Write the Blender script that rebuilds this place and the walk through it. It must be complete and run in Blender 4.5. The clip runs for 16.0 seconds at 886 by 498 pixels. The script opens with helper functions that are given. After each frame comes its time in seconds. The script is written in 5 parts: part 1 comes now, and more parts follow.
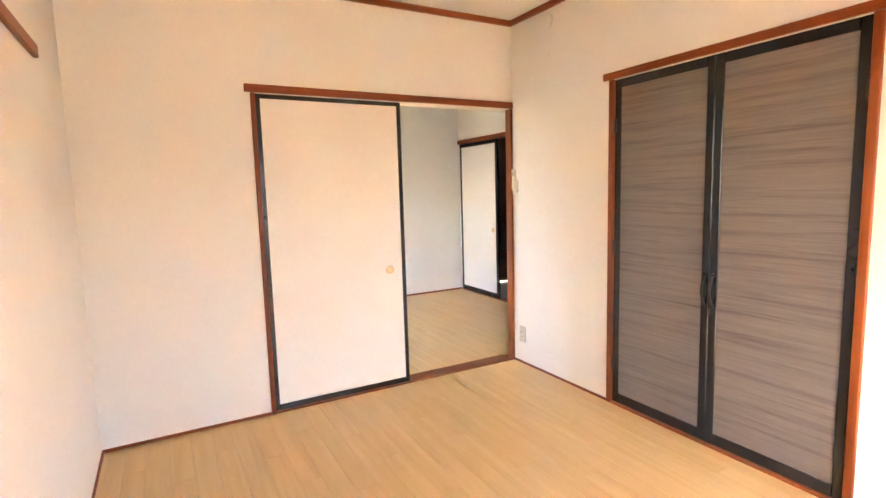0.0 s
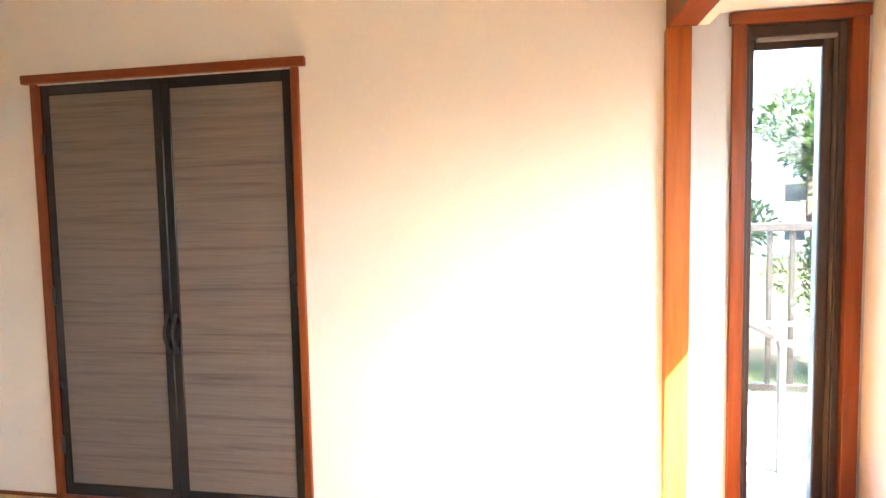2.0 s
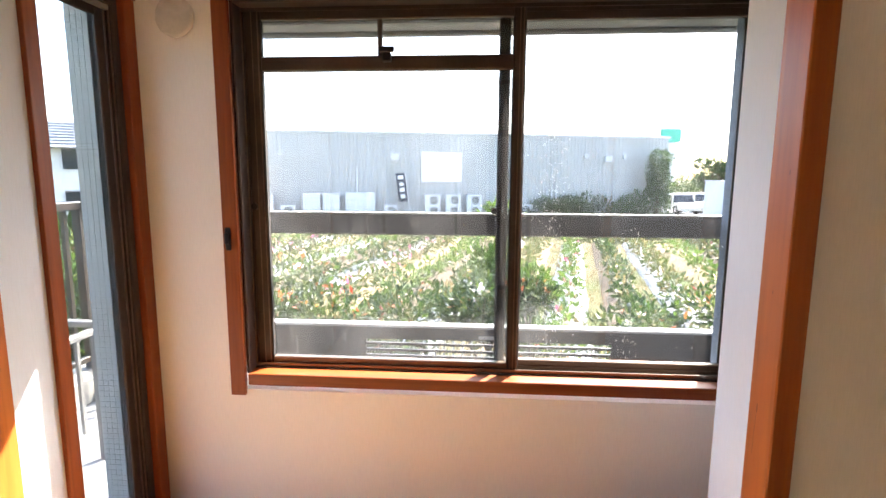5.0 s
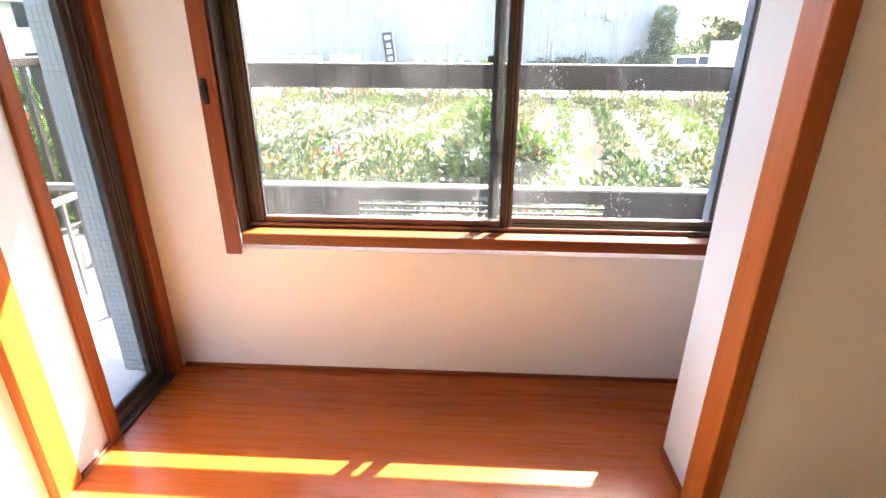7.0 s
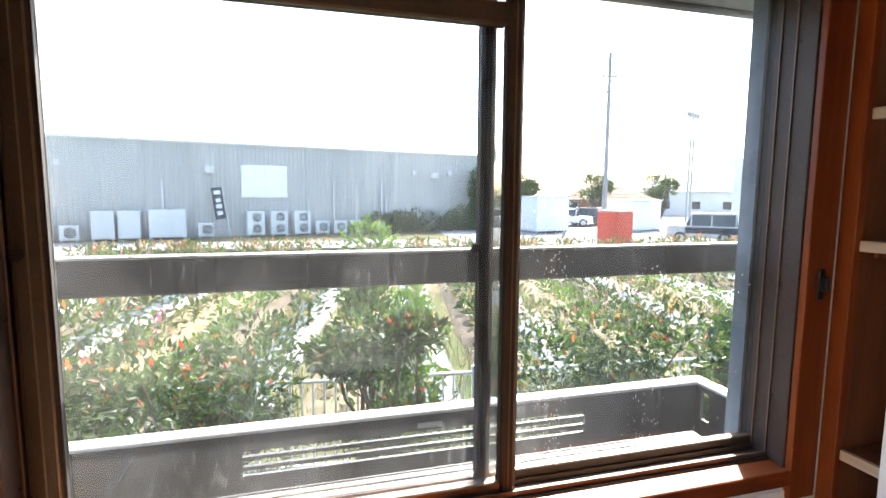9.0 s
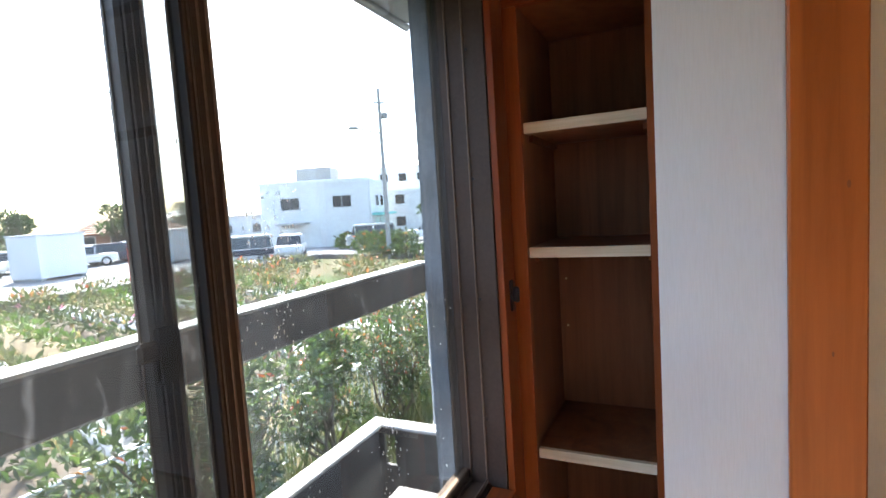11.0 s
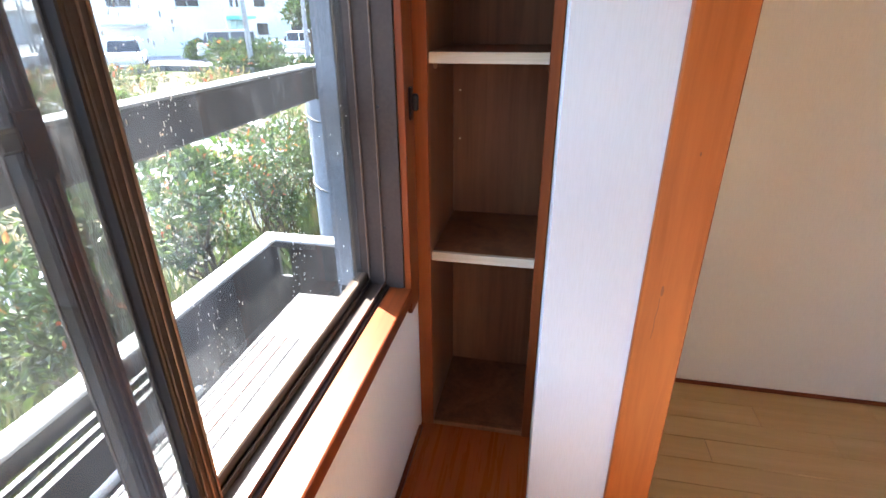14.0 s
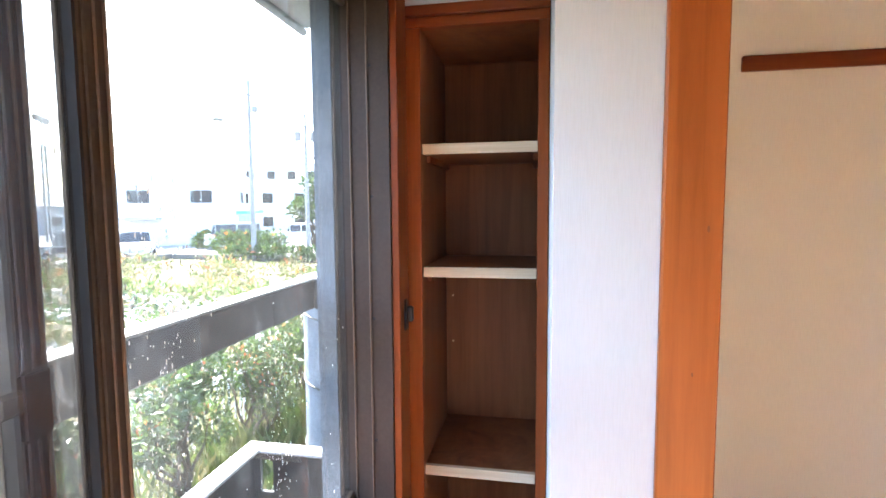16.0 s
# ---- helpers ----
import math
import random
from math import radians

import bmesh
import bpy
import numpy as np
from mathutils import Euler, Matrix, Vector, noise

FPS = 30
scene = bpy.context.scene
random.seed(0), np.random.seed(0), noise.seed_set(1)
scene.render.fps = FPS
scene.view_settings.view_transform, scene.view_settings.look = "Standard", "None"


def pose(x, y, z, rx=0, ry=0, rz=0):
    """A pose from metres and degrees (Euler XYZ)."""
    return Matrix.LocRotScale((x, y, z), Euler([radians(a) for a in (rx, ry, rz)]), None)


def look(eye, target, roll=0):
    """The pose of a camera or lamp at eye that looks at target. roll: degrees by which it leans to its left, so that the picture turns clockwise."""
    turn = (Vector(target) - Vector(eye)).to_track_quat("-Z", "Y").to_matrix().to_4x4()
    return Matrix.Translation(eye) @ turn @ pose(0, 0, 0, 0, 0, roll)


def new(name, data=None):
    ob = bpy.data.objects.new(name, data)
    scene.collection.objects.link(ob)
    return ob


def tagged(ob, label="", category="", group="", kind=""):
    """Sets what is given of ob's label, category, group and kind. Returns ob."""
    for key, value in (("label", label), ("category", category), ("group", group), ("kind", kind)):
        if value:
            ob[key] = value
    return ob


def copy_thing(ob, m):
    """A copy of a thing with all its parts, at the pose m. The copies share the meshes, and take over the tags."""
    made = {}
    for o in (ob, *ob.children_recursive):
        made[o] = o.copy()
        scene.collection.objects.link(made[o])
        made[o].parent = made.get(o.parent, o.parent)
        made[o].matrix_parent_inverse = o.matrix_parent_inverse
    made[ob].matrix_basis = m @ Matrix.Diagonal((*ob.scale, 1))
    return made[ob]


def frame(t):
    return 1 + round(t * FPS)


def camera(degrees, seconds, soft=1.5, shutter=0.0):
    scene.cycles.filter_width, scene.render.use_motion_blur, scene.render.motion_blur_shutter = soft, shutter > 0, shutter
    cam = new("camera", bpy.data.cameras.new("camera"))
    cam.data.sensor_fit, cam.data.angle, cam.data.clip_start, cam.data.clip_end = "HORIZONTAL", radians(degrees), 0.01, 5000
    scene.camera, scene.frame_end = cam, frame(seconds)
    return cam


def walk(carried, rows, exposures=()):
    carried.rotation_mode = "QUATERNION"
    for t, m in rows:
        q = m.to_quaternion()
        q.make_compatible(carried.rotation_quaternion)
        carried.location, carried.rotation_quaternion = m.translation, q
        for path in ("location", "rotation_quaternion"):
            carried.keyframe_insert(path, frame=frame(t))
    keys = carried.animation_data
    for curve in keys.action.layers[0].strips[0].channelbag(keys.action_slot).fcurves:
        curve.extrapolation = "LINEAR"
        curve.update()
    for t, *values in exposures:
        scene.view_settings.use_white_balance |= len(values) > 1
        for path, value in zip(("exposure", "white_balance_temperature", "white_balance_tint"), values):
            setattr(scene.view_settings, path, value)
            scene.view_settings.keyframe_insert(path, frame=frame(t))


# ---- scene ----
cam = camera(82.2, 16.0)
PATH = [
    (0, (0.255, -0.093, 1.279), (1.216, 1.646, 1.048), -1.6),
    (0.5, (0.282, -0.111, 1.274), (1.47, 1.484, 1.06), -1.1),
    (1, (0.337, -0.124, 1.25), (1.896, 1.112, 1.049), -0.8),
    (1.5, (0.421, -0.205, 1.201), (2.26, 0.568, 1.055), -1.7),
    (2, (0.542, -0.118, 1.243), (2.514, 0.189, 1.122), -1.1),
    (2.5, (0.74, 0.003, 1.261), (2.714, -0.3, 1.168), -3.5),
    (3, (1.04, 0.069, 1.246), (2.891, -0.688, 1.226), -4.1),
    (3.5, (1.235, 0.134, 1.331), (2.632, -1.295, 1.242), -3.4),
    (4, (1.353, 0.264, 1.333), (2.131, -1.577, 1.25), -3.5),
    (4.5, (1.365, 0.35, 1.334), (1.615, -1.629, 1.186), -0.9),
    (5, (1.353, 0.38, 1.331), (1.491, -1.596, 1.053), 0.3),
    (5.2, (1.354, 0.377, 1.315), (1.492, -1.579, 0.922), 0.5),
    (7.3, (1.369, 0.337, 1.278), (1.444, -1.509, 0.512), 0.6),
    (7.5, (1.389, 0.316, 1.295), (1.452, -1.569, 0.631), 0.9),
    (8, (1.448, 0.159, 1.3), (1.492, -1.786, 0.836), 1.1),
    (8.5, (1.537, -0.117, 1.317), (1.454, -2.089, 0.996), 1.3),
    (9, (1.667, -0.334, 1.336), (1.135, -2.25, 1.121), 0.4),
    (9.5, (1.728, -0.532, 1.346), (0.692, -2.235, 1.178), -0.8),
    (10, (1.664, -0.704, 1.346), (0.25, -2.112, 1.212), -2.6),
    (12.3, (1.623, -0.946, 1.352), (-0.302, -1.337, 0.976), -1.3),
    (12.5, (1.625, -0.948, 1.341), (-0.28, -1.336, 0.871), -1.1),
    (13, (1.63, -0.948, 1.327), (-0.211, -1.331, 0.645), -1.0),
    (13.5, (1.632, -0.95, 1.317), (-0.157, -1.321, 0.504), -0.7),
    (14, (1.64, -0.946, 1.314), (-0.137, -1.313, 0.473), -0.4),
    (14.5, (1.642, -0.942, 1.321), (-0.144, -1.317, 0.501), -0.6),
    (15, (1.634, -0.946, 1.343), (-0.245, -1.318, 0.766), -0.2),
    (15.5, (1.637, -0.949, 1.372), (-0.304, -1.321, 1.068), -0.4),
    (16, (1.64, -0.951, 1.383), (-0.32, -1.318, 1.221), -0.4),
]
EXPOSURES = [(0, 6.55, 6500, 15), (1.0, 6.5, 6450, 15), (2.0, 5.95, 6200, 13), (2.5, 5.55, 5900, 10), (3.0, 5.4, 5900, 10), (3.5, 4.95, 5900, 10), (4.5, 4.68, 6250, 12), (5, 4.42, 6500, 14), (7.5, 5.02, 6500, 15), (8.5, 4.40, 6400, 12), (10, 3.86, 6200, 9), (12.5, 4.2, 5900, 11), (14.5, 4.91, 5850, 12), (16, 5.11, 5950, 12)]
walk(cam, [(t, look(eye, target, roll)) for t, eye, target, roll in PATH], EXPOSURES)


# world, sun, exposure
SUN_EL, SUN_AZ = 46.3, 215.0        # degrees; azimuth clockwise from +y
world = bpy.data.worlds.new("world")
scene.world = world
world.use_nodes = True
_nt = world.node_tree
_sky = _nt.nodes.new("ShaderNodeTexSky")
_sky.sky_type = "NISHITA"
_sky.sun_disc = False
_sky.sun_elevation = radians(SUN_EL)
_sky.sun_rotation = radians(SUN_AZ)
_sky.dust_density = 3.0
_nt.links.new(_sky.outputs[0], _nt.nodes["Background"].inputs[0])
_nt.nodes["Background"].inputs[1].default_value = 0.15
_sd = bpy.data.lights.new("sun", "SUN")
_sd.energy, _sd.angle, _sd.color = 2.5, radians(0.5), (1.0, 0.94, 0.84)
sun = new("sun", _sd)
_a, _e = radians(SUN_AZ), radians(SUN_EL)
_to = Vector((math.sin(_a) * math.cos(_e), math.cos(_a) * math.cos(_e), math.sin(_e)))
sun.matrix_world = look(_to * 60, (0, 0, 0))

# ---- helpers of this scene ----


def part(name, bm, material, parent=None, label="", smooth=False):
    me = bpy.data.meshes.new(name)
    bmesh.ops.recalc_face_normals(bm, faces=bm.faces)
    bm.to_mesh(me)
    bm.free()
    for m in material if isinstance(material, (list, tuple)) else [material]:
        me.materials.append(m)
    if smooth:
        for p in me.polygons:
            p.use_smooth = True
    ob = new(name, me)
    attach(ob, parent)
    if label:
        ob["label"] = label
    return ob


def attach(ob, parent):
    """Makes ob a child where it stands: its mesh is given in the coordinates of the whole place."""
    if parent is not None:
        ob.parent = parent
        ob.matrix_parent_inverse = Matrix.Identity(4) if parent.parent else parent.matrix_basis.inverted()


def thing(name, label, category, at=(0, 0, 0), group="", kind=""):
    ob = new(name)
    ob.empty_display_size = 0.1
    ob.matrix_basis = Matrix.Translation(at)
    return tagged(ob, label, category, group, kind)


def add_box(bm, lo, hi, turn=None):
    x0, y0, z0 = lo
    x1, y1, z1 = hi
    vs = [bm.verts.new(p) for p in ((x0, y0, z0), (x1, y0, z0), (x1, y1, z0), (x0, y1, z0), (x0, y0, z1), (x1, y0, z1), (x1, y1, z1), (x0, y1, z1))]
    for f in ((0, 3, 2, 1), (4, 5, 6, 7), (0, 1, 5, 4), (1, 2, 6, 5), (2, 3, 7, 6), (3, 0, 4, 7)):
        bm.faces.new([vs[i] for i in f])
    if turn is not None:
        bmesh.ops.transform(bm, matrix=turn, verts=vs)
    return vs


def boxes(*pairs, bevel=0.0, seg=1):
    bm = bmesh.new()
    for lo, hi in pairs:
        add_box(bm, lo, hi)
    if bevel:
        bmesh.ops.bevel(bm, geom=list(bm.edges), offset=bevel, segments=seg, affect="EDGES", profile=0.5)
    return bm


def box(name, lo, hi, material, parent=None, bevel=0.0, label="", seg=1):
    lo, hi = [min(a, b) for a, b in zip(lo, hi)], [max(a, b) for a, b in zip(lo, hi)]
    return part(name, boxes((lo, hi), bevel=bevel, seg=seg), material, parent, label)


def add_tube(bm, a, b, r, r2=None, n=10, caps=True):
    a, b = Vector(a), Vector(b)
    r2 = r if r2 is None else r2
    q = (b - a).to_track_quat("Z", "Y").to_matrix()
    rings = []
    for c, rr in ((a, r), (b, r2)):
        rings.append([bm.verts.new(c + q @ Vector((rr * math.cos(2 * math.pi * i / n), rr * math.sin(2 * math.pi * i / n), 0))) for i in range(n)])
    for i in range(n):
        bm.faces.new((rings[0][i], rings[0][(i + 1) % n], rings[1][(i + 1) % n], rings[1][i]))
    if caps:
        bm.faces.new(rings[0][::-1])
        bm.faces.new(rings[1])


def tube(name, a, b, r, material, parent=None, r2=None, n=12, label=""):
    bm = bmesh.new()
    add_tube(bm, a, b, r, r2, n)
    ob = part(name, bm, material, parent, label)
    return ob


def wall_cells(axis, p0, p1, a0, a1, z0, z1, holes=()):
    """A wall between two planes, with openings that go through it. axis: the one along which it runs."""
    bm = bmesh.new()
    sa = sorted({a0, a1, *[v for h in holes for v in h[:2]]})
    sz = sorted({z0, z1, *[v for h in holes for v in h[2:]]})

    def solid(i, k):
        if not (0 <= i < len(sa) - 1 and 0 <= k < len(sz) - 1):
            return False
        ca, cz = (sa[i] + sa[i + 1]) / 2, (sz[k] + sz[k + 1]) / 2
        return not any(h[0] < ca < h[1] and h[2] < cz < h[3] for h in holes)

    def pt(a, p, z):
        return bm.verts.new((a, p, z) if axis == "x" else (p, a, z))
    for i in range(len(sa) - 1):
        for k in range(len(sz) - 1):
            if not solid(i, k):
                continue
            A, B, C, D = sa[i], sa[i + 1], sz[k], sz[k + 1]
            for p in (p0, p1):
                bm.faces.new([pt(A, p, C), pt(B, p, C), pt(B, p, D), pt(A, p, D)])
            for di, dk, (qa, qb) in ((-1, 0, ((A, C), (A, D))), (1, 0, ((B, C), (B, D))), (0, -1, ((A, C), (B, C))), (0, 1, ((A, D), (B, D)))):
                if not solid(i + di, k + dk):
                    bm.faces.new([pt(qa[0], p0, qa[1]), pt(qb[0], p0, qb[1]), pt(qb[0], p1, qb[1]), pt(qa[0], p1, qa[1])])
    bmesh.ops.remove_doubles(bm, verts=bm.verts, dist=1e-5)
    return bm


# ---- materials ----


class Mat:
    def __init__(self, name, color=(0.8, 0.8, 0.8), rough=0.5, metal=0.0, spec=0.5):
        self.m = bpy.data.materials.new(name)
        self.m.use_nodes = True
        self.t = self.m.node_tree
        self.b = self.t.nodes["Principled BSDF"]
        self.b.inputs["Base Color"].default_value = (*color, 1)
        self.b.inputs["Roughness"].default_value = rough
        self.b.inputs["Metallic"].default_value = metal
        self.b.inputs["Specular IOR Level"].default_value = spec
        self.co = None

    def node(self, kind, **inputs):
        n = self.t.nodes.new(kind)
        for k, v in inputs.items():
            n.inputs[k.replace("_", " ")].default_value = v
        return n

    def link(self, a, b):
        self.t.links.new(a, b)

    def coords(self, scale=(1, 1, 1), world_space=False, shift=False):
        tc = self.node("ShaderNodeTexCoord")
        mp = self.node("ShaderNodeMapping", Scale=scale)
        self.link(tc.outputs["Object"], mp.inputs["Vector"])
        if shift:
            oi = self.node("ShaderNodeObjectInfo")
            mu = self.node("ShaderNodeVectorMath")
            mu.operation = "MULTIPLY"
            mu.inputs[1].default_value = (37.0, 53.0, 19.0)
            cm = self.node("ShaderNodeCombineXYZ")
            for i in range(3):
                self.link(oi.outputs["Random"], cm.inputs[i])
            self.link(cm.outputs[0], mu.inputs[0])
            self.link(mu.outputs[0], mp.inputs["Location"])
        return mp.outputs["Vector"]

    def noise(self, vec, scale, detail=4.0, rough=0.55, dist=0.0):
        n = self.node("ShaderNodeTexNoise", Scale=scale, Detail=detail, Roughness=rough, Distortion=dist)
        self.link(vec, n.inputs["Vector"])
        return n.outputs["Fac"]

    def ramp(self, fac, stops):
        r = self.node("ShaderNodeValToRGB")
        el = r.color_ramp.elements
        while len(el) < len(stops):
            el.new(0.5)
        for e, (p, c) in zip(el, stops):
            e.position = p
            e.color = (*c, 1) if len(c) == 3 else c
        self.link(fac, r.inputs["Fac"])
        return r.outputs["Color"]

    def mix(self, fac, a, b, mode="MIX"):
        n = self.node("ShaderNodeMix")
        n.data_type, n.blend_type = "RGBA", mode
        for sock, v in ((n.inputs[0], fac), (n.inputs[6], a), (n.inputs[7], b)):
            if isinstance(v, (int, float)):
                sock.default_value = v
            elif isinstance(v, tuple):
                sock.default_value = (*v, 1)
            else:
                self.link(v, sock)
        return n.outputs[2]

    def base(self, c):
        self.link(c, self.b.inputs["Base Color"])
        return self

    def bump(self, h, strength=0.2, dist=0.002):
        n = self.node("ShaderNodeBump", Strength=strength, Distance=dist)
        self.link(h, n.inputs["Height"])
        prev = self.b.inputs["Normal"]
        if prev.is_linked:
            self.link(prev.links[0].from_socket, n.inputs["Normal"])
        self.link(n.outputs["Normal"], prev)
        return self

    def rough(self, fac, lo, hi):
        n = self.node("ShaderNodeMapRange", To_Min=lo, To_Max=hi)
        self.link(fac, n.inputs["Value"])
        self.link(n.outputs[0], self.b.inputs["Roughness"])
        return self


def make_wood(name, dark, mid, light, along="z", rough=0.35, grain=60.0, shift=True, coat=0.0, strength=0.75):
    m = Mat(name, mid, rough, spec=0.28)
    sc = {"x": (0.06, 1, 1), "y": (1, 0.06, 1), "z": (1, 1, 0.06)}[along]
    v = m.coords(sc, shift=shift)
    big = m.noise(v, 9.0, 3.0, 0.6, 1.2)
    fine = m.noise(v, grain, 6.0, 0.65, 0.4)
    c = m.ramp(big, [(0.3, dark), (0.5, mid), (0.72, light)])
    c2 = m.ramp(fine, [(0.35, (0.72, 0.68, 0.62)), (0.6, (1, 1, 1))])
    m.base(m.mix(strength, c, c2, "MULTIPLY"))
    m.rough(fine, rough - 0.08, rough + 0.12)
    m.bump(fine, 0.12, 0.0008)
    m.b.inputs["Coat Weight"].default_value = coat
    m.b.inputs["Coat Roughness"].default_value = 0.12
    return m.m


def make_wallpaper(name, color):
    m = Mat(name, color, 0.85, spec=0.25)
    v = m.coords((1, 1, 1))
    st = m.noise(m.coords((420, 420, 26)), 1.0, 2.0, 0.6)
    blot = m.noise(v, 1.6, 3.0)
    c = m.ramp(blot, [(0.3, tuple(x * 0.965 for x in color)), (0.7, color)])
    c2 = m.ramp(st, [(0.3, (0.95, 0.95, 0.945)), (0.6, (1, 1, 1))])
    m.base(m.mix(1.0, c, c2, "MULTIPLY"))
    m.bump(st, 0.35, 0.0012)
    return m.m


def make_plain(name, color, rough=0.5, metal=0.0, grain=40.0, amount=0.12, bump=0.08, spec=0.5):
    m = Mat(name, color, rough, metal, spec)
    v = m.coords()
    n1, n2 = m.noise(v, grain, 4.0), m.noise(v, grain * 0.08, 3.0)
    c = m.ramp(n1, [(0.3, tuple(x * (1 - amount) for x in color)), (0.7, tuple(min(1, x * (1 + amount * 0.5)) for x in color))])
    c2 = m.ramp(n2, [(0.3, (1 - amount,) * 3), (0.65, (1, 1, 1))])
    m.base(m.mix(1.0, c, c2, "MULTIPLY"))
    m.rough(n2, max(0.02, rough - 0.07), min(1, rough + 0.1))
    if bump:
        m.bump(n1, bump, 0.001)
    return m.m


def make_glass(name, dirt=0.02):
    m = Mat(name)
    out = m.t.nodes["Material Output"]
    # Grey tint darkens the view out; panes cast no shadow, so daylight enters undimmed.
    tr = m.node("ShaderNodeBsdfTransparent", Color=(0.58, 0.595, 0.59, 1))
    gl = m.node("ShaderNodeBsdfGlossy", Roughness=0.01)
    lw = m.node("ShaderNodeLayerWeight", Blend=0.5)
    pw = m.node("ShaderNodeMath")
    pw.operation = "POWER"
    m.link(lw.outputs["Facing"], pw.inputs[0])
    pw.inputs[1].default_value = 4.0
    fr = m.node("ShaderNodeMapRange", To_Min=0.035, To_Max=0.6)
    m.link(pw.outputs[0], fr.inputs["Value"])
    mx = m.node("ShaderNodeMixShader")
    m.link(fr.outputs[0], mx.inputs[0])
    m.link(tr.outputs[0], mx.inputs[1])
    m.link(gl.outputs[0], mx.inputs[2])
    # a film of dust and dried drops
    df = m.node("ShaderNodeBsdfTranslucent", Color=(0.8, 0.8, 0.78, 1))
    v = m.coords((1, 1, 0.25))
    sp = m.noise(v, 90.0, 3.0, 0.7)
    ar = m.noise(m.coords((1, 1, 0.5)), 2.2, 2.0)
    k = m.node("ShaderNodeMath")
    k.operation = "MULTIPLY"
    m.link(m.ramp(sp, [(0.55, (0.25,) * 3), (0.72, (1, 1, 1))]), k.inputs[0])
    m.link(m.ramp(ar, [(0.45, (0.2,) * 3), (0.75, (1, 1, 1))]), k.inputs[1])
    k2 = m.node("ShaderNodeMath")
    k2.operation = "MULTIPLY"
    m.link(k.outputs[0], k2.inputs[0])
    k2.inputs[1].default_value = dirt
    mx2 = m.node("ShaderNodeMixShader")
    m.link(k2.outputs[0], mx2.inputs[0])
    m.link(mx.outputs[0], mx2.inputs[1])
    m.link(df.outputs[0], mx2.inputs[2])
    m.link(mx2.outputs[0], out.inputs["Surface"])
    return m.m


def make_leaf(name, stops, rough=0.35):
    m = Mat(name, stops[0], rough)
    ge = m.node("ShaderNodeNewGeometry")
    oi = m.node("ShaderNodeObjectInfo")
    n = len(stops)
    c = m.ramp(ge.outputs["Random Per Island"], [(i / max(1, n - 1), s) for i, s in enumerate(stops)])
    m.base(c)
    m.b.inputs["Subsurface Weight"].default_value = 0.0
    out = m.t.nodes["Material Output"]
    tl = m.node("ShaderNodeBsdfTranslucent")
    m.link(c, tl.inputs["Color"])
    mx = m.node("ShaderNodeMixShader")
    mx.inputs[0].default_value = 0.35
    m.link(m.b.outputs[0], mx.inputs[1])
    m.link(tl.outputs[0], mx.inputs[2])
    m.link(mx.outputs[0], out.inputs["Surface"])
    return m.m


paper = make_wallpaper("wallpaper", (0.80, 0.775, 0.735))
# White paper darkened and blued in its colour to suit the bay's light.
paper_white_dimmed = make_wallpaper("wallpaper_white_dimmed", (0.555, 0.605, 0.65))
ceiling_paper = make_wallpaper("ceiling_paper", (0.80, 0.79, 0.76))
trim_wood = make_wood("stained_trim", (0.150, 0.032, 0.007), (0.215, 0.049, 0.010), (0.275, 0.070, 0.014), "z", 0.38)
trim_wood_x = make_wood("stained_trim_x", (0.150, 0.032, 0.007), (0.215, 0.049, 0.010), (0.275, 0.070, 0.014), "x", 0.38)
trim_wood_y = make_wood("stained_trim_y", (0.150, 0.032, 0.007), (0.215, 0.049, 0.010), (0.275, 0.070, 0.014), "y", 0.38)
post_wood = make_wood("post_wood", (0.31, 0.080, 0.014), (0.38, 0.106, 0.019), (0.43, 0.134, 0.027), "z", 0.4, 40)
red_wood = make_wood("red_board", (0.31, 0.066, 0.010), (0.36, 0.080, 0.012), (0.41, 0.096, 0.015), "x", 0.26, 60, coat=0.15, strength=0.35)
niche_wood = make_wood("niche_ply", (0.155, 0.058, 0.024), (0.215, 0.084, 0.035), (0.265, 0.110, 0.048), "z", 0.45, 50)
shelf_edge = make_wood("shelf_edge", (0.50, 0.40, 0.27), (0.60, 0.49, 0.34), (0.68, 0.57, 0.42), "y", 0.55, 50)
plank_wood = make_wood("maple_plank", (0.60, 0.385, 0.165), (0.65, 0.43, 0.195), (0.70, 0.475, 0.23), "y", 0.30, 34, coat=0.15, strength=0.25)
plank_wood_x = make_wood("maple_plank_x", (0.60, 0.385, 0.165), (0.65, 0.43, 0.195), (0.70, 0.475, 0.23), "x", 0.30, 34, coat=0.15, strength=0.25)
joint_dark = make_plain("floor_joint", (0.22, 0.13, 0.06), 0.8)
lacquer = make_plain("black_lacquer", (0.012, 0.013, 0.016), 0.22, amount=0.3, bump=0.0)
fusuma_paper = make_wallpaper("fusuma_paper", (0.83, 0.80, 0.75))
pull_metal = make_plain("gold_pull", (0.72, 0.55, 0.30), 0.35, 0.6)
iron = make_plain("black_iron", (0.015, 0.015, 0.016), 0.4, 0.3)
bronze = make_plain("bronze_aluminium", (0.060, 0.043, 0.034), 0.45, 0.1, 120.0, 0.15, 0.02, spec=0.25)
bronze_light = make_plain("bronze_aluminium_track", (0.16, 0.112, 0.08), 0.35, 0.4, 120.0, 0.15, 0.02)
gasket = make_plain("rubber_gasket", (0.012, 0.012, 0.012), 0.7)
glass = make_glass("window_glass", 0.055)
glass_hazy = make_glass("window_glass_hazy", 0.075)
white_plastic = make_plain("white_plastic", (0.78, 0.76, 0.72), 0.4, bump=0.02, amount=0.04)
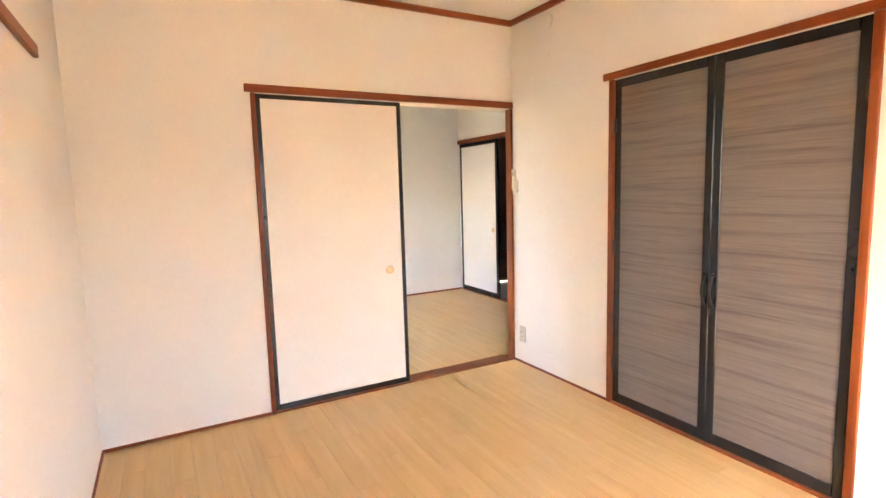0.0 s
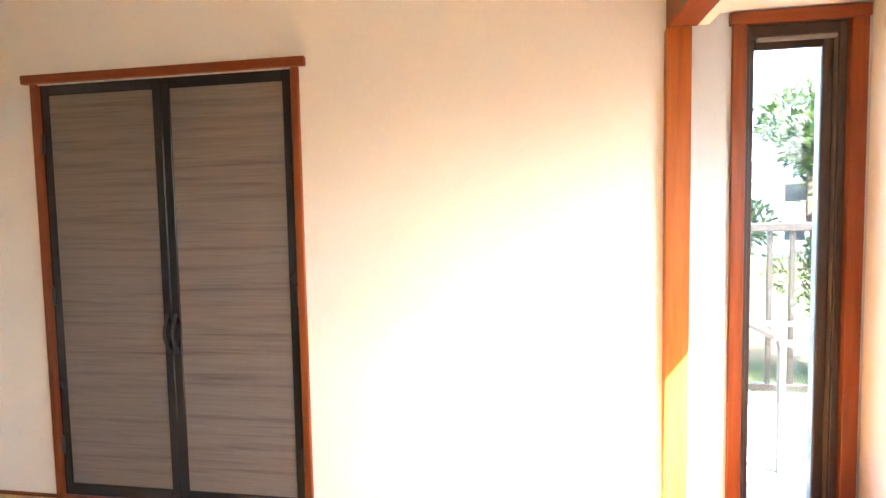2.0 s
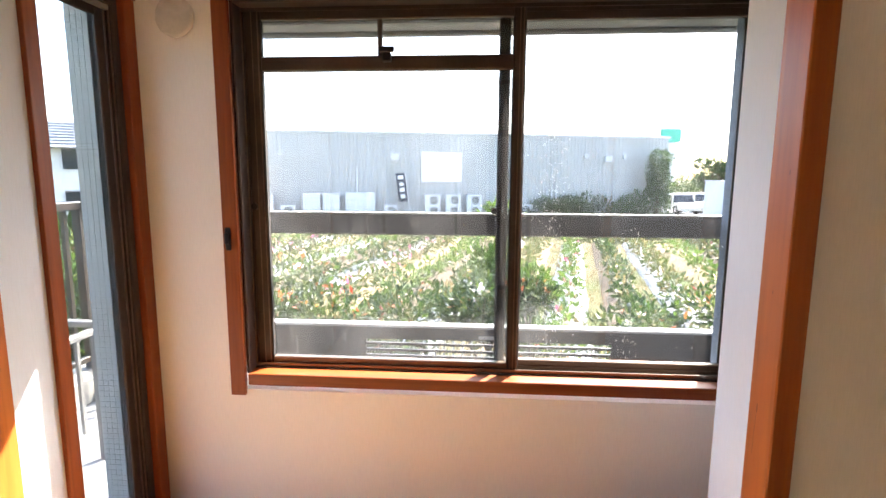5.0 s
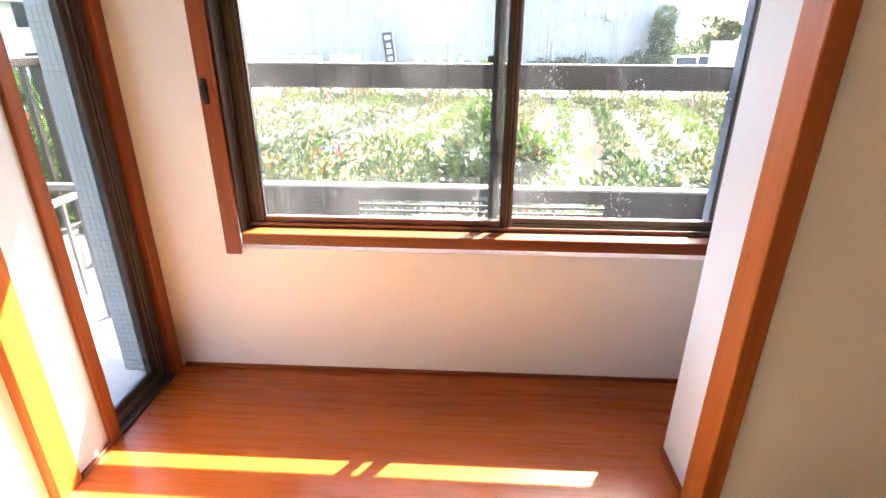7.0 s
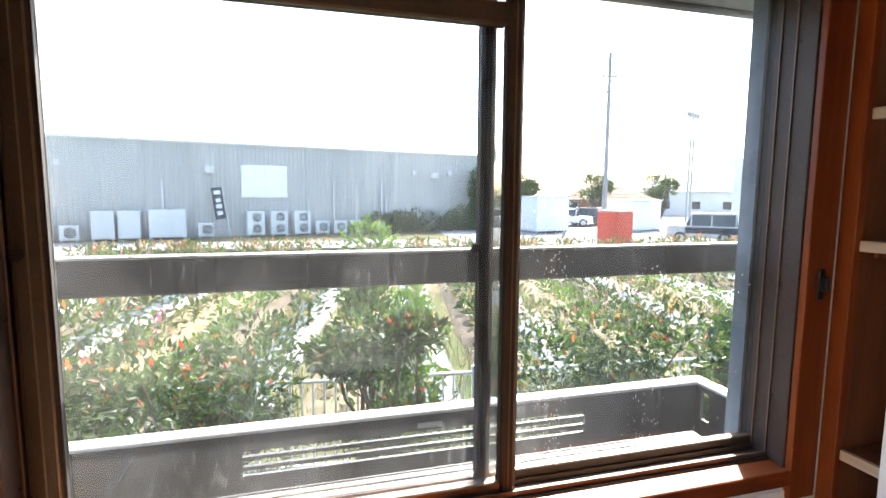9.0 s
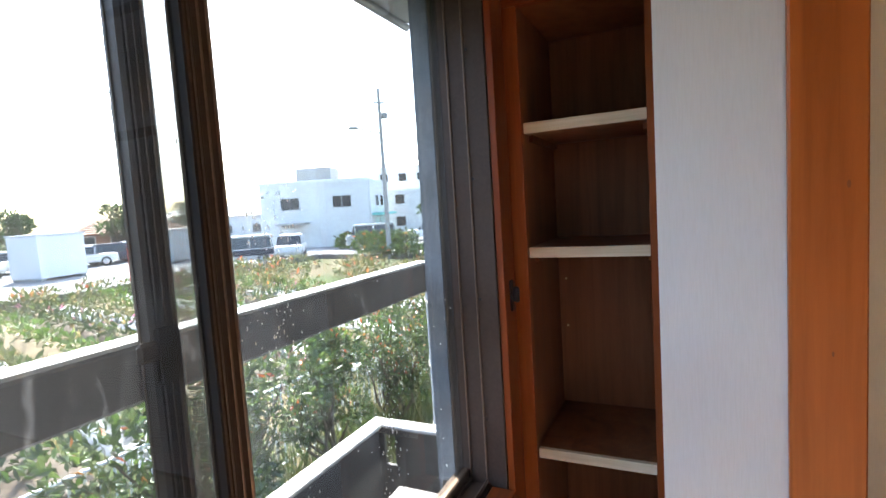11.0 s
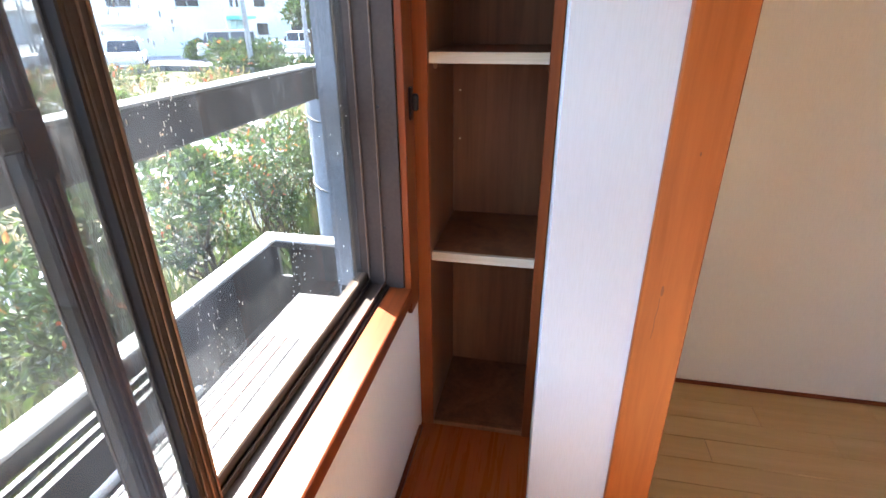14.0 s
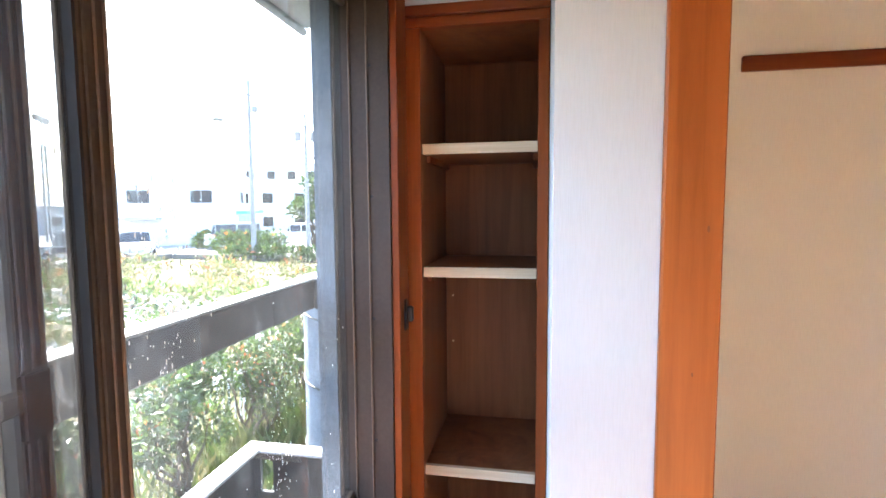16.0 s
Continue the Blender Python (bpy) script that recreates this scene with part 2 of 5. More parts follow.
grey_plastic = make_plain("grey_plastic", (0.5, 0.48, 0.42), 0.4, bump=0.02, amount=0.05)
beige_plastic = make_plain("beige_plastic", (0.55, 0.47, 0.33), 0.4, bump=0.02, amount=0.05)
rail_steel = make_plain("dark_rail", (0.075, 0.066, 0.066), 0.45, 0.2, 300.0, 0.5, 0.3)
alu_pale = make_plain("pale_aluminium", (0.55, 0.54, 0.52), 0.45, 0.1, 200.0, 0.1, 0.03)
alu_grey = make_plain("grey_aluminium", (0.27, 0.26, 0.25), 0.4, 0.3, 200.0, 0.1, 0.03)
rail_grey = make_plain("balcony_aluminium", (0.055, 0.045, 0.038), 0.4, 0.3, 200.0, 0.12, 0.03)
stucco = make_plain("blue_grey_stucco", (0.22, 0.25, 0.29), 0.9, 0, 160.0, 0.3, 0.8)
concrete = make_plain("concrete", (0.42, 0.41, 0.38), 0.85, 0, 60.0, 0.22, 0.3)
tile_grey = make_plain("mosaic_tile", (0.66, 0.68, 0.67), 0.3, 0, 60.0, 0.1, 0.05)
cable_black = make_plain("cable_black", (0.02, 0.02, 0.022), 0.5)


def make_laminate():
    m = Mat("grey_laminate", (0.2, 0.17, 0.15), 0.45)
    v = m.coords((1, 0.9, 34))
    v2 = m.coords((1, 3.0, 160))
    a, b = m.noise(v, 1.3, 5.0, 0.65, 0.35), m.noise(v2, 1.6, 4.0, 0.7, 0.2)
    c = m.ramp(a, [(0.28, (0.095, 0.080, 0.072)), (0.45, (0.172, 0.146, 0.130)), (0.58, (0.205, 0.178, 0.158)), (0.75, (0.125, 0.107, 0.096))])
    c2 = m.ramp(b, [(0.3, (0.72, 0.70, 0.69)), (0.62, (1.0, 1.0, 1.0))])
    m.base(m.mix(0.8, c, c2, "MULTIPLY"))
    m.bump(b, 0.1, 0.0006)
    return m.m


laminate = make_laminate()

# ---- plan (metres) ----
XW, XE, YS, YN, ZC = -0.10, 2.50, -0.66, 2.90, 2.43       # the room
BZ, AZ = 0.078, 1.935                                       # bay: board and ceiling heights
AXE, AXW, AYS, NX = 2.48, 0.728, -1.283, 0.384             # bay: east wall, west wall, south wall, niche front
IXE, IYN = 3.60, 5.48                                      # the next room
GZ = -1.30                                                 # ground outside


def structure(ob, label, category):
    return tagged(ob, label, category, kind="structure")


structure(part("wall_north", wall_cells("x", YN, 3.02, XW - 0.12, IXE + 0.12, 0, ZC, [(0.752, 2.56, -1, 1.835)]), paper), "cream wallpapered wall with a sliding door opening", "wall")
structure(part("wall_east", wall_cells("y", XE, 2.62, -0.705, YN, -0.05, ZC, [(0.787, 1.961, -1, 1.853)]), paper), "cream wallpapered wall with the closet opening", "wall")
structure(part("wall_west", wall_cells("y", XW - 0.12, XW, -0.80, YN, -0.05, ZC), paper), "plain cream wallpapered wall", "wall")
structure(part("wall_south", wall_cells("x", -0.77, YS, XW, 2.50, -0.05, ZC, [(0.695, 2.6, -1, 1.90)]), paper), "cream wallpapered wall above and beside the bay", "wall")
structure(part("wall_bay_east", wall_cells("y", AXE, 2.60, AYS - 0.185, -0.705, -0.3, 2.6, [(-1.220, -0.886, BZ, 1.887)]), paper_white_dimmed), "white wallpapered wall of the window bay, colour dimmed for its light", "wall")
structure(part("wall_bay_south", wall_cells("x", AYS - 0.18, AYS, 0.358, AXE, -0.3, 2.6, [(0.452, 2.190, 0.585, 1.905)]), paper), "cream wallpapered wall under the bay window", "wall")
structure(part("wall_bay_west", boxes(((0.012, -0.925, -0.05), (AXW, -0.742, AZ))), paper_white_dimmed), "white textured wallpaper return beside the shelf niche, colour dimmed for its light", "wall")
# Unseen walls, added so that no daylight leaks in round the closet doors.
structure(part("wall_closet", boxes(((3.20, 0.5, -0.05), (3.3, 2.3, ZC)), ((2.62, 0.5, -0.05), (3.2, 0.6, ZC)), ((2.62, 2.2, -0.05), (3.2, 2.3, ZC))), paper), "unseen plain wall added behind the closet doors against stray light", "wall")
structure(part("wall_niche", boxes(((-0.10, AYS - 0.185, -0.05), (0.010, -0.772, AZ)), ((0.010, AYS - 0.185, -0.05), (0.357, -1.272, AZ))), paper), "plain wall behind the shelf niche", "wall")
structure(part("ceiling", boxes(((XW - 0.12, -0.77, ZC), (2.62, 3.02, ZC + 0.2))), ceiling_paper), "pale cream papered ceiling", "ceiling")
structure(part("ceiling_bay", boxes(((0.012, AYS, AZ), (AXE, -0.735, AZ + 0.12))), ceiling_paper), "low white ceiling of the window bay", "ceiling")
# Unseen cover, added to block sky light from above.
structure(part("roof", boxes(((-0.4, AYS - 0.185, 2.64), (4.4, 6.2, 2.8))), concrete), "unseen slab added above the rooms to keep the sky out", "roof")
# next room
structure(part("wall_next_north", wall_cells("x", IYN, IYN + 0.12, -0.2, IXE + 0.12, 0, ZC), paper), "plain pale wall of the next room", "wall")
structure(part("wall_next_east", wall_cells("y", IXE, IXE + 0.1, 3.02, IYN, 0, ZC, [(3.72, 5.46, -1, 1.84)]), paper), "cream wall of the next room with a sliding door opening", "wall")
# Out of view; its opening is added to let sky light into the room.
structure(part("wall_next_west", wall_cells("y", -0.2, -0.1, 3.02, IYN, 0, ZC, [(3.9, 4.5, 1.0, 1.7)]), paper), "unseen cream wall of the next room, with an opening added for light", "wall")
structure(part("ceiling_next", boxes(((-0.2, 3.02, ZC), (5.0, IYN + 0.12, ZC + 0.1))), ceiling_paper), "pale ceiling of the next room", "ceiling")
# Hall wall and floor: the dimness is put into their colours.
hall_dim_brown = make_plain("hall_dim_brown", (0.16, 0.10, 0.06), 0.6)
structure(part("wall_hall", boxes(((4.75, 3.0, 0), (4.85, 5.6, ZC)), ((3.73, 2.92, 0), (4.85, 3.0, ZC)), ((3.73, 5.6, 0), (4.85, 5.7, ZC))), hall_dim_brown), "brown wall of the hall beyond the doors, coloured dark for its dimness", "wall")
structure(part("floor_hall", boxes(((3.63, 3.0, -0.08), (4.85, 5.6, -0.012))), make_plain("hall_floor", (0.25, 0.2, 0.16), 0.4)), "grey-brown floor of the hall, coloured dark for its dimness", "floor")
tagged(part("skirting_vent", boxes(((4.735, 4.40, 0.10), (4.75, 4.70, 0.19)), bevel=0.003), white_plastic), "small white plate low on the hall wall", "wall plate")

# ---- trims ----


def trim(name, lo, hi, label="reddish-brown stained wooden trim", mat=None, bevel=0.002):
    d = [abs(b - a) for a, b in zip(lo, hi)]
    m = mat or (trim_wood_x, trim_wood_y, trim_wood)[d.index(max(d))]
    return structure(box(name, lo, hi, m, bevel=bevel), label, "trim")


# ceiling mouldings: a stepped profile
for nm, lo, hi in (("crown_north", (XW, YN - 0.032, ZC - 0.036), (XE, YN, ZC)), ("crown_south", (XW, YS, ZC - 0.036), (XE, YS + 0.032, ZC)),
                   ("crown_east", (XE - 0.032, YS + 0.032, ZC - 0.036), (XE, YN - 0.032, ZC)), ("crown_west", (XW, YS + 0.032, ZC - 0.036), (XW + 0.032, YN - 0.032, ZC))):
    trim(nm, lo, hi, "reddish-brown wooden moulding along the ceiling", bevel=0.006)
for nm, lo, hi in (("baseboard_north", (XW, YN - 0.010, 0), (0.731, YN, 0.016)), ("baseboard_east_a", (XE - 0.010, 1.993, 0), (XE, YN, 0.016)),
                   ("baseboard_east_b", (XE - 0.010, -0.625, 0), (XE, 0.755, 0.016)), ("baseboard_west", (XW, YS, 0), (XW + 0.010, YN - 0.010, 0.016)),
                   ("baseboard_south", (XW + 0.010, YS, 0), (0.6905, YS + 0.010, 0.016)),
                   ("baseboard_bay_south", (NX + 0.03, AYS, BZ), (AXE - 0.020, AYS + 0.012, BZ + 0.016)), ("baseboard_bay_east", (AXE - 0.012, -0.842, BZ), (AXE, -0.716, BZ + 0.016)),
                   ("baseboard_bay_west", (AXW, -0.928, BZ), (AXW + 0.010, -0.750, BZ + 0.016))):
    trim(nm, lo, hi, "thin dark brown skirting strip at the floor", bevel=0.002)
for nm, lo, hi in (("baseboard_next_north", (-0.1, IYN - 0.01, 0), (IXE, IYN, 0.02)),):
    trim(nm, lo, hi, "thin dark brown skirting strip in the next room")

# casing of the sliding doors
def casing(name, label, pieces):
    t = thing(name, label, "door frame", kind="structure")
    for nm, lo, hi in pieces:
        d = [abs(b - a) for a, b in zip(lo, hi)]
        box(nm, lo, hi, (trim_wood_x, trim_wood_y, trim_wood)[d.index(max(d))], t, bevel=0.003)
    return t


casing("door_frame_sliding", "reddish-brown stained wooden frame of the sliding doors", [
    ("head", (0.703, YN - 0.018, 1.838), (XE - 0.002, YN + 0.13, 1.880)), ("jamb", (0.732, YN - 0.012, 0), (0.7575, YN + 0.125, 1.836)),
    ("jamb", (2.477, YN - 0.012, 0), (XE - 0.003, YN + 0.050, 1.836)), ("threshold", (0.758, YN - 0.006, -0.02), (2.4765, YN + 0.125, 0.006))])
casing("door_frame_closet", "reddish-brown stained wooden closet door frame", [
    ("head", (XE - 0.020, 0.727, 1.858), (XE + 0.10, 2.030, 1.895)), ("jamb", (XE - 0.014, 0.756, 0), (XE + 0.1, 0.789, 1.856)),
    ("jamb", (XE - 0.014, 1.959, 0), (XE + 0.1, 1.991, 1.856)), ("threshold", (XE - 0.010, 0.790, -0.02), (XE + 0.1, 1.958, 0.014))])
casing("door_frame_next", "brown wooden frame of the far sliding doors", [
    ("head", (IXE - 0.02, 3.68, 1.835), (IXE + 0.1, IYN - 0.002, 1.885)), ("jamb", (IXE - 0.012, 3.69, 0), (IXE + 0.1, 3.725, 1.833)), ("threshold", (IXE - 0.006, 3.726, -0.02), (IXE + 0.1, IYN - 0.004, 0.006))])
# bay opening: posts, beam, wall rail, window casings
structure(box("post_east", (2.470, -0.713, -0.02), (2.58, -0.628, 1.897), post_wood, bevel=0.003), "reddish-brown wooden post, sunlit near its foot", "post")
structure(box("post_west", (0.692, -0.747, -0.02), (0.742, -0.652, 1.897), post_wood, bevel=0.003), "orange-brown wooden post with knots and a crack", "post")
structure(box("beam_bay", (0.692, -0.734, 1.898), (2.58, -0.634, 2.010), trim_wood_x, bevel=0.003), "reddish-brown wooden beam over the window bay", "beam")
# knots and a drying crack in the post
knot_dark = make_plain("knot_dark", (0.20, 0.055, 0.014), 0.6)
_bm = bmesh.new()
for yy, zz, w, h in ((-0.711, 0.838, 0.0030, 0.012), (-0.676, 1.345, 0.0024, 0.006), (-0.694, 1.10, 0.0016, 0.004)):
    vs = [_bm.verts.new((0.7425, yy + w * math.cos(a * math.pi / 4), zz + h * math.sin(a * math.pi / 4))) for a in range(8)]
    _bm.faces.new(vs)
    bmesh.ops.translate(_bm, vec=(0.0006, 0, 0), verts=vs)
tagged(part("knot", _bm, knot_dark, bpy.data.objects["post_west"]), "")
_bm = bmesh.new()
_pts = [(-0.713, 0.822), (-0.7125, 0.80), (-0.715, 0.778), (-0.714, 0.755), (-0.716, 0.73)]
for (ya, za), (yb, zb) in zip(_pts, _pts[1:]):
    _bm.faces.new([_bm.verts.new(p) for p in ((0.7432, ya - 0.0008, za), (0.7432, ya + 0.0008, za), (0.7432, yb + 0.0008, zb), (0.7432, yb - 0.0008, zb))])
part("crack", _bm, knot_dark, bpy.data.objects["post_west"])
structure(box("wall_rail", (XW, -0.343, 1.790), (XW + 0.018, 2.266, 1.836), trim_wood_y, bevel=0.003), "brown wooden hanging rail on the wall", "wall rail")

# ---- floors ----
structure(part("floor_base", boxes(((XW - 0.1, -0.77, -0.10), (XE + 0.1, YN + 0.1, -0.010))), joint_dark), "dark joints under the boards", "floor")
structure(part("floor_next_base", boxes(((-0.2, YN + 0.1, -0.10), (IXE + 0.1, IYN, -0.010))), joint_dark), "dark joints under the boards of the next room", "floor")
structure(box("bay_board", (NX - 0.02, AYS, BZ - 0.03), (AXE, -0.622, BZ), red_wood, bevel=0.003), "glossy red-brown wooden board floor of the bay", "bay floor")
structure(box("bay_riser", (0.743, -0.655, 0), (2.469, -0.635, BZ - 0.0305), red_wood, bevel=0.001), "red-brown wooden riser under the bay floor", "riser")


# ---- doors ----
def framed_panel(t, lo, hi, axis, border, face, frame_mat=None, inset=0.005):
    """A panel with a raised border; axis: the one along which it runs. Returns its parts."""
    fm = frame_mat or lacquer
    a0, a1 = (lo[0], hi[0]) if axis == "x" else (lo[1], hi[1])
    p0, p1 = (lo[1], hi[1]) if axis == "x" else (lo[0], hi[0])
    z0, z1 = lo[2], hi[2]

    def bx(nm, A, B, C, D, q0, q1, m, bev):
        l, h = ((A, q0, C), (B, q1, D)) if axis == "x" else ((q0, A, C), (q1, B, D))
        return box(nm, l, h, m, t, bevel=bev)
    bx("stile", a0, a0 + border, z0, z1, p0, p1, fm, 0.003)
    bx("stile", a1 - border, a1, z0, z1, p0, p1, fm, 0.003)
    bx("top_rail", a0 + border, a1 - border, z1 - border, z1, p0 + 0.001, p1 - 0.001, fm, 0.003)
    bx("bottom_rail", a0 + border, a1 - border, z0, z0 + border * 1.3, p0 + 0.001, p1 - 0.001, fm, 0.003)
    bx("panel", a0 + border * 0.8, a1 - border * 0.8, z0 + border * 0.8, z1 - border * 0.8, p0 + inset, p1 - inset, face, 0)


def round_pull(t, c, normal, r=0.028):
    """A recessed round finger pull: a ring and a dished plate."""
    n = Vector(normal)
    bm = bmesh.new()
    q = n.to_track_quat("Z", "Y").to_matrix()
    prof = ((r, 0.0), (r, 0.003), (r * 0.86, 0.004), (r * 0.78, 0.001), (r * 0.4, -0.002 + 0.0025), (0.001, 0.0005))
    rings = [[bm.verts.new(Vector(c) + q @ Vector((rr * math.cos(k * math.pi / 10), rr * math.sin(k * math.pi / 10), h))) for k in range(20)] for rr, h in prof]
    for ra, rb in zip(rings, rings[1:]):
        for k in range(20):
            bm.faces.new((ra[k], ra[(k + 1) % 20], rb[(k + 1) % 20], rb[k]))
    part("pull", bm, pull_metal, t, "pale gold round finger pull", smooth=True)


d1 = thing("door_1", "white papered sliding door with black lacquered frame, closed side", "sliding door", (1.2, 2.93, 0), kind="structure")
framed_panel(d1, (0.759, YN + 0.012, 0.008), (1.634, YN + 0.038, 1.836), "x", 0.026, fusuma_paper)
round_pull(d1, (1.522, YN + 0.0168, 0.775), (0, -1, 0))
d2 = thing("door_2", "white papered sliding door pushed open behind the other", "sliding door", (1.2, 2.97, 0), kind="structure")
framed_panel(d2, (0.765, YN + 0.058, 0.008), (1.620, YN + 0.084, 1.836), "x", 0.026, fusuma_paper)
d3 = thing("door_3", "white papered sliding door with black lacquered frame, closed", "sliding door", (IXE, 5.0, 0), kind="structure")
framed_panel(d3, (IXE + 0.004, 4.66, 0.008), (IXE + 0.030, IYN - 0.008, 1.834), "y", 0.042, fusuma_paper)
round_pull(d3, (IXE + 0.0088, 4.76, 0.80), (-1, 0, 0))
d4 = thing("door_4", "white papered sliding door slid open behind its pair", "sliding door", (IXE, 4.9, 0), kind="structure")
framed_panel(d4, (IXE + 0.048, 4.72, 0.008), (IXE + 0.074, 5.40, 1.834), "y", 0.030, fusuma_paper)

for k, (y0, y1, name) in enumerate(((0.792, 1.3740, "closet_door"), (1.3750, 1.956, "closet_door"))):
    d = thing(name, "closed closet door of grey streaked wood laminate in black frame", "closet door", (XE, (y0 + y1) / 2, 0.015), group="closet doors", kind="")
    a0, a1 = y0, y1
    f0, f1 = XE + 0.002, XE + 0.03
    box("stile", (f0, a0, 0.016), (f1, a0 + 0.040, 1.854), lacquer, d, 0.003)
    box("stile", (f0, a1 - 0.040, 0.016), (f1, a1, 1.854), lacquer, d, 0.003)
    box("top_rail", (f0 + 0.001, a0 + 0.04, 1.808), (f1, a1 - 0.04, 1.854), lacquer, d, 0.003)
    box("bottom_rail", (f0 + 0.001, a0 + 0.04, 0.016), (f1, a1 - 0.04, 0.070), lacquer, d, 0.003)
    box("panel", (f0 + 0.006, a0 + 0.035, 0.065), (f1 - 0.004, a1 - 0.035, 1.812), laminate, d, 0)
    yc = a1 - 0.020 if k == 0 else a0 + 0.020
    bm = bmesh.new()
    prev = None
    for i in range(9):
        u = i / 8
        p = Vector((f0 - 0.004 - 0.024 * math.sin(math.pi * u), yc, 0.70 + 0.14 * u))
        if prev is not None:
            add_tube(bm, prev, p, 0.0055, n=8)
        prev = p
    for zz in (0.695, 0.845):
        add_tube(bm, (f0 + 0.001, yc, zz), (f0 - 0.006, yc, zz), 0.010, n=10)
    part("handle", bm, iron, d, "black curved iron pull handle")
    for zz in (0.25, 0.93, 1.60):
        yh = a0 + 0.004 if k == 0 else a1 - 0.004
        bm = boxes(((f0 - 0.004, yh - 0.012, zz - 0.04), (f0 + 0.001, yh + 0.006, zz + 0.04)), bevel=0.001)
        add_tube(bm, (f0 - 0.005, yh - 0.004, zz - 0.042), (f0 - 0.005, yh - 0.004, zz + 0.042), 0.004, n=8)
        part("hinge", bm, iron, d, "black hinge")


# ---- fittings on the walls ----
vent_grey = make_plain("vent_grey", (0.63, 0.60, 0.555), 0.5)
def disc_cover(name, label, c, normal, r, steps, cat="vent cover"):
    n = Vector(normal)
    q = n.to_track_quat("Z", "Y").to_matrix()
    t = thing(name, label, cat, c)
    bm = bmesh.new()
    rings = [[bm.verts.new(Vector(c) + q @ Vector((rr * math.cos(k * math.pi / 24), rr * math.sin(k * math.pi / 24), h))) for k in range(48)] for rr, h in steps]
    for ra, rb in zip(rings, rings[1:]):
        for k in range(48):
            bm.faces.new((ra[k], ra[(k + 1) % 48], rb[(k + 1) % 48], rb[k]))
    bm.faces.new(rings[-1])
    part("cover", bm, vent_grey if "grey" in label else white_plastic, t)
    bm = bmesh.new()
    add_tube(bm, Vector(c), Vector(c) + n * (steps[-1][1] * 0.5), r * 0.7, n=24)
    part("collar", bm, grey_plastic, t)
    return t


disc_cover("wall_vent", "round pale grey plastic vent cover on the wall", (2.335, AYS, 1.838), (0, 1, 0), 0.062, ((0.056, 0.0), (0.056, 0.006), (0.064, 0.010), (0.064, 0.016), (0.058, 0.021), (0.02, 0.023)))
disc_cover("wall_vent", "round cream pipe-hole cover high on the wall", (XE, 2.515, 2.325), (-1, 0, 0), 0.05, ((0.048, 0.0), (0.050, 0.006), (0.044, 0.012), (0.020, 0.014)))
hk = thing("wall_hook", "tiny white hook on the wall", "hook", (XE, 2.505, 2.12))
box("plate", (XE - 0.003, 2.499, 2.105), (XE, 2.511, 2.135), white_plastic, hk, 0.001)
tube("peg", (XE - 0.003, 2.505, 2.112), (XE - 0.014, 2.505, 2.116), 0.002, white_plastic, hk)

rc = thing("wall_remote", "white remote control in its wall holder", "remote control", (XE, 2.862, 1.25))
box("holder", (XE - 0.012, 2.838, 1.245), (XE, 2.886, 1.335), white_plastic, rc, 0.002)
box("body", (XE - 0.024, 2.842, 1.262), (XE - 0.0125, 2.882, 1.410), white_plastic, rc, 0.003)
box("display", (XE - 0.0255, 2.848, 1.365), (XE - 0.0242, 2.876, 1.398), grey_plastic, rc, 0, "grey display")
for i in range(3):
    box("button", (XE - 0.026, 2.850, 1.280 + i * 0.024), (XE - 0.0242, 2.874, 1.292 + i * 0.024), white_plastic, rc, 0.0005)
so = thing("wall_socket", "beige power socket plate low on the wall", "socket", (XE, 2.795, 0.216))
box("plate", (XE - 0.008, 2.760, 0.158), (XE, 2.830, 0.276), grey_plastic, so, 0.003)
box("insert", (XE - 0.0105, 2.778, 0.176), (XE - 0.0082, 2.812, 0.258), beige_plastic, so, 0.001, "cream insert")
for zz in (0.20, 0.235):
    for yy in (2.790, 2.800):
        box("slot", (XE - 0.0112, yy - 0.001, zz - 0.005), (XE - 0.0106, yy + 0.001, zz + 0.005), cable_black, so)

# ---- shelf niche ----
ni = thing("shelf_niche", "dark brown wooden shelf niche with pale shelf edges, empty", "shelf", (0.2, -1.10, BZ), kind="")
NYL, NYR, NXB = -1.240, -0.953, 0.030
box("back_panel", (0.0110, -1.271, BZ), (NXB, -0.926, 1.873), niche_wood, ni)
box("side_panel", (NXB, -1.271, BZ), (NX - 0.021, NYL - 0.002, 1.873), niche_wood, ni)
box("side_panel", (NXB, NYR + 0.002, BZ), (NX - 0.021, -0.926, 1.873), niche_wood, ni)
box("top_panel", (NXB, NYL - 0.002, 1.826), (NX - 0.021, NYR + 0.002, 1.873), niche_wood, ni)
box("base_panel", (NXB, NYL - 0.002, BZ + 0.001), (NX - 0.021, NYR + 0.002, BZ + 0.014), niche_wood, ni)
box("jamb", (NX - 0.020, -1.281, BZ), (NX + 0.006, NYL, 1.822), trim_wood, ni, 0.002)
box("jamb", (NX - 0.020, NYR, BZ), (NX + 0.006, -0.926, 1.822), trim_wood, ni, 0.002)
box("head_rail", (NX - 0.020, -1.281, 1.8225), (NX + 0.006, -0.926, 1.847), trim_wood_y, ni, 0.002)
box("head_rail", (NX - 0.030, -1.280, 1.8475), (NX + 0.016, -0.926, 1.873), trim_wood_y, ni, 0.002)
box("fascia", (NX - 0.12, -1.280, 1.8735), (NX + 0.004, -0.926, AZ), paper_white_dimmed, ni)
box("sill_strip", (NX - 0.020, NYL, BZ + 0.001), (NX + 0.004, NYR, BZ + 0.020), niche_wood, ni, 0.002)
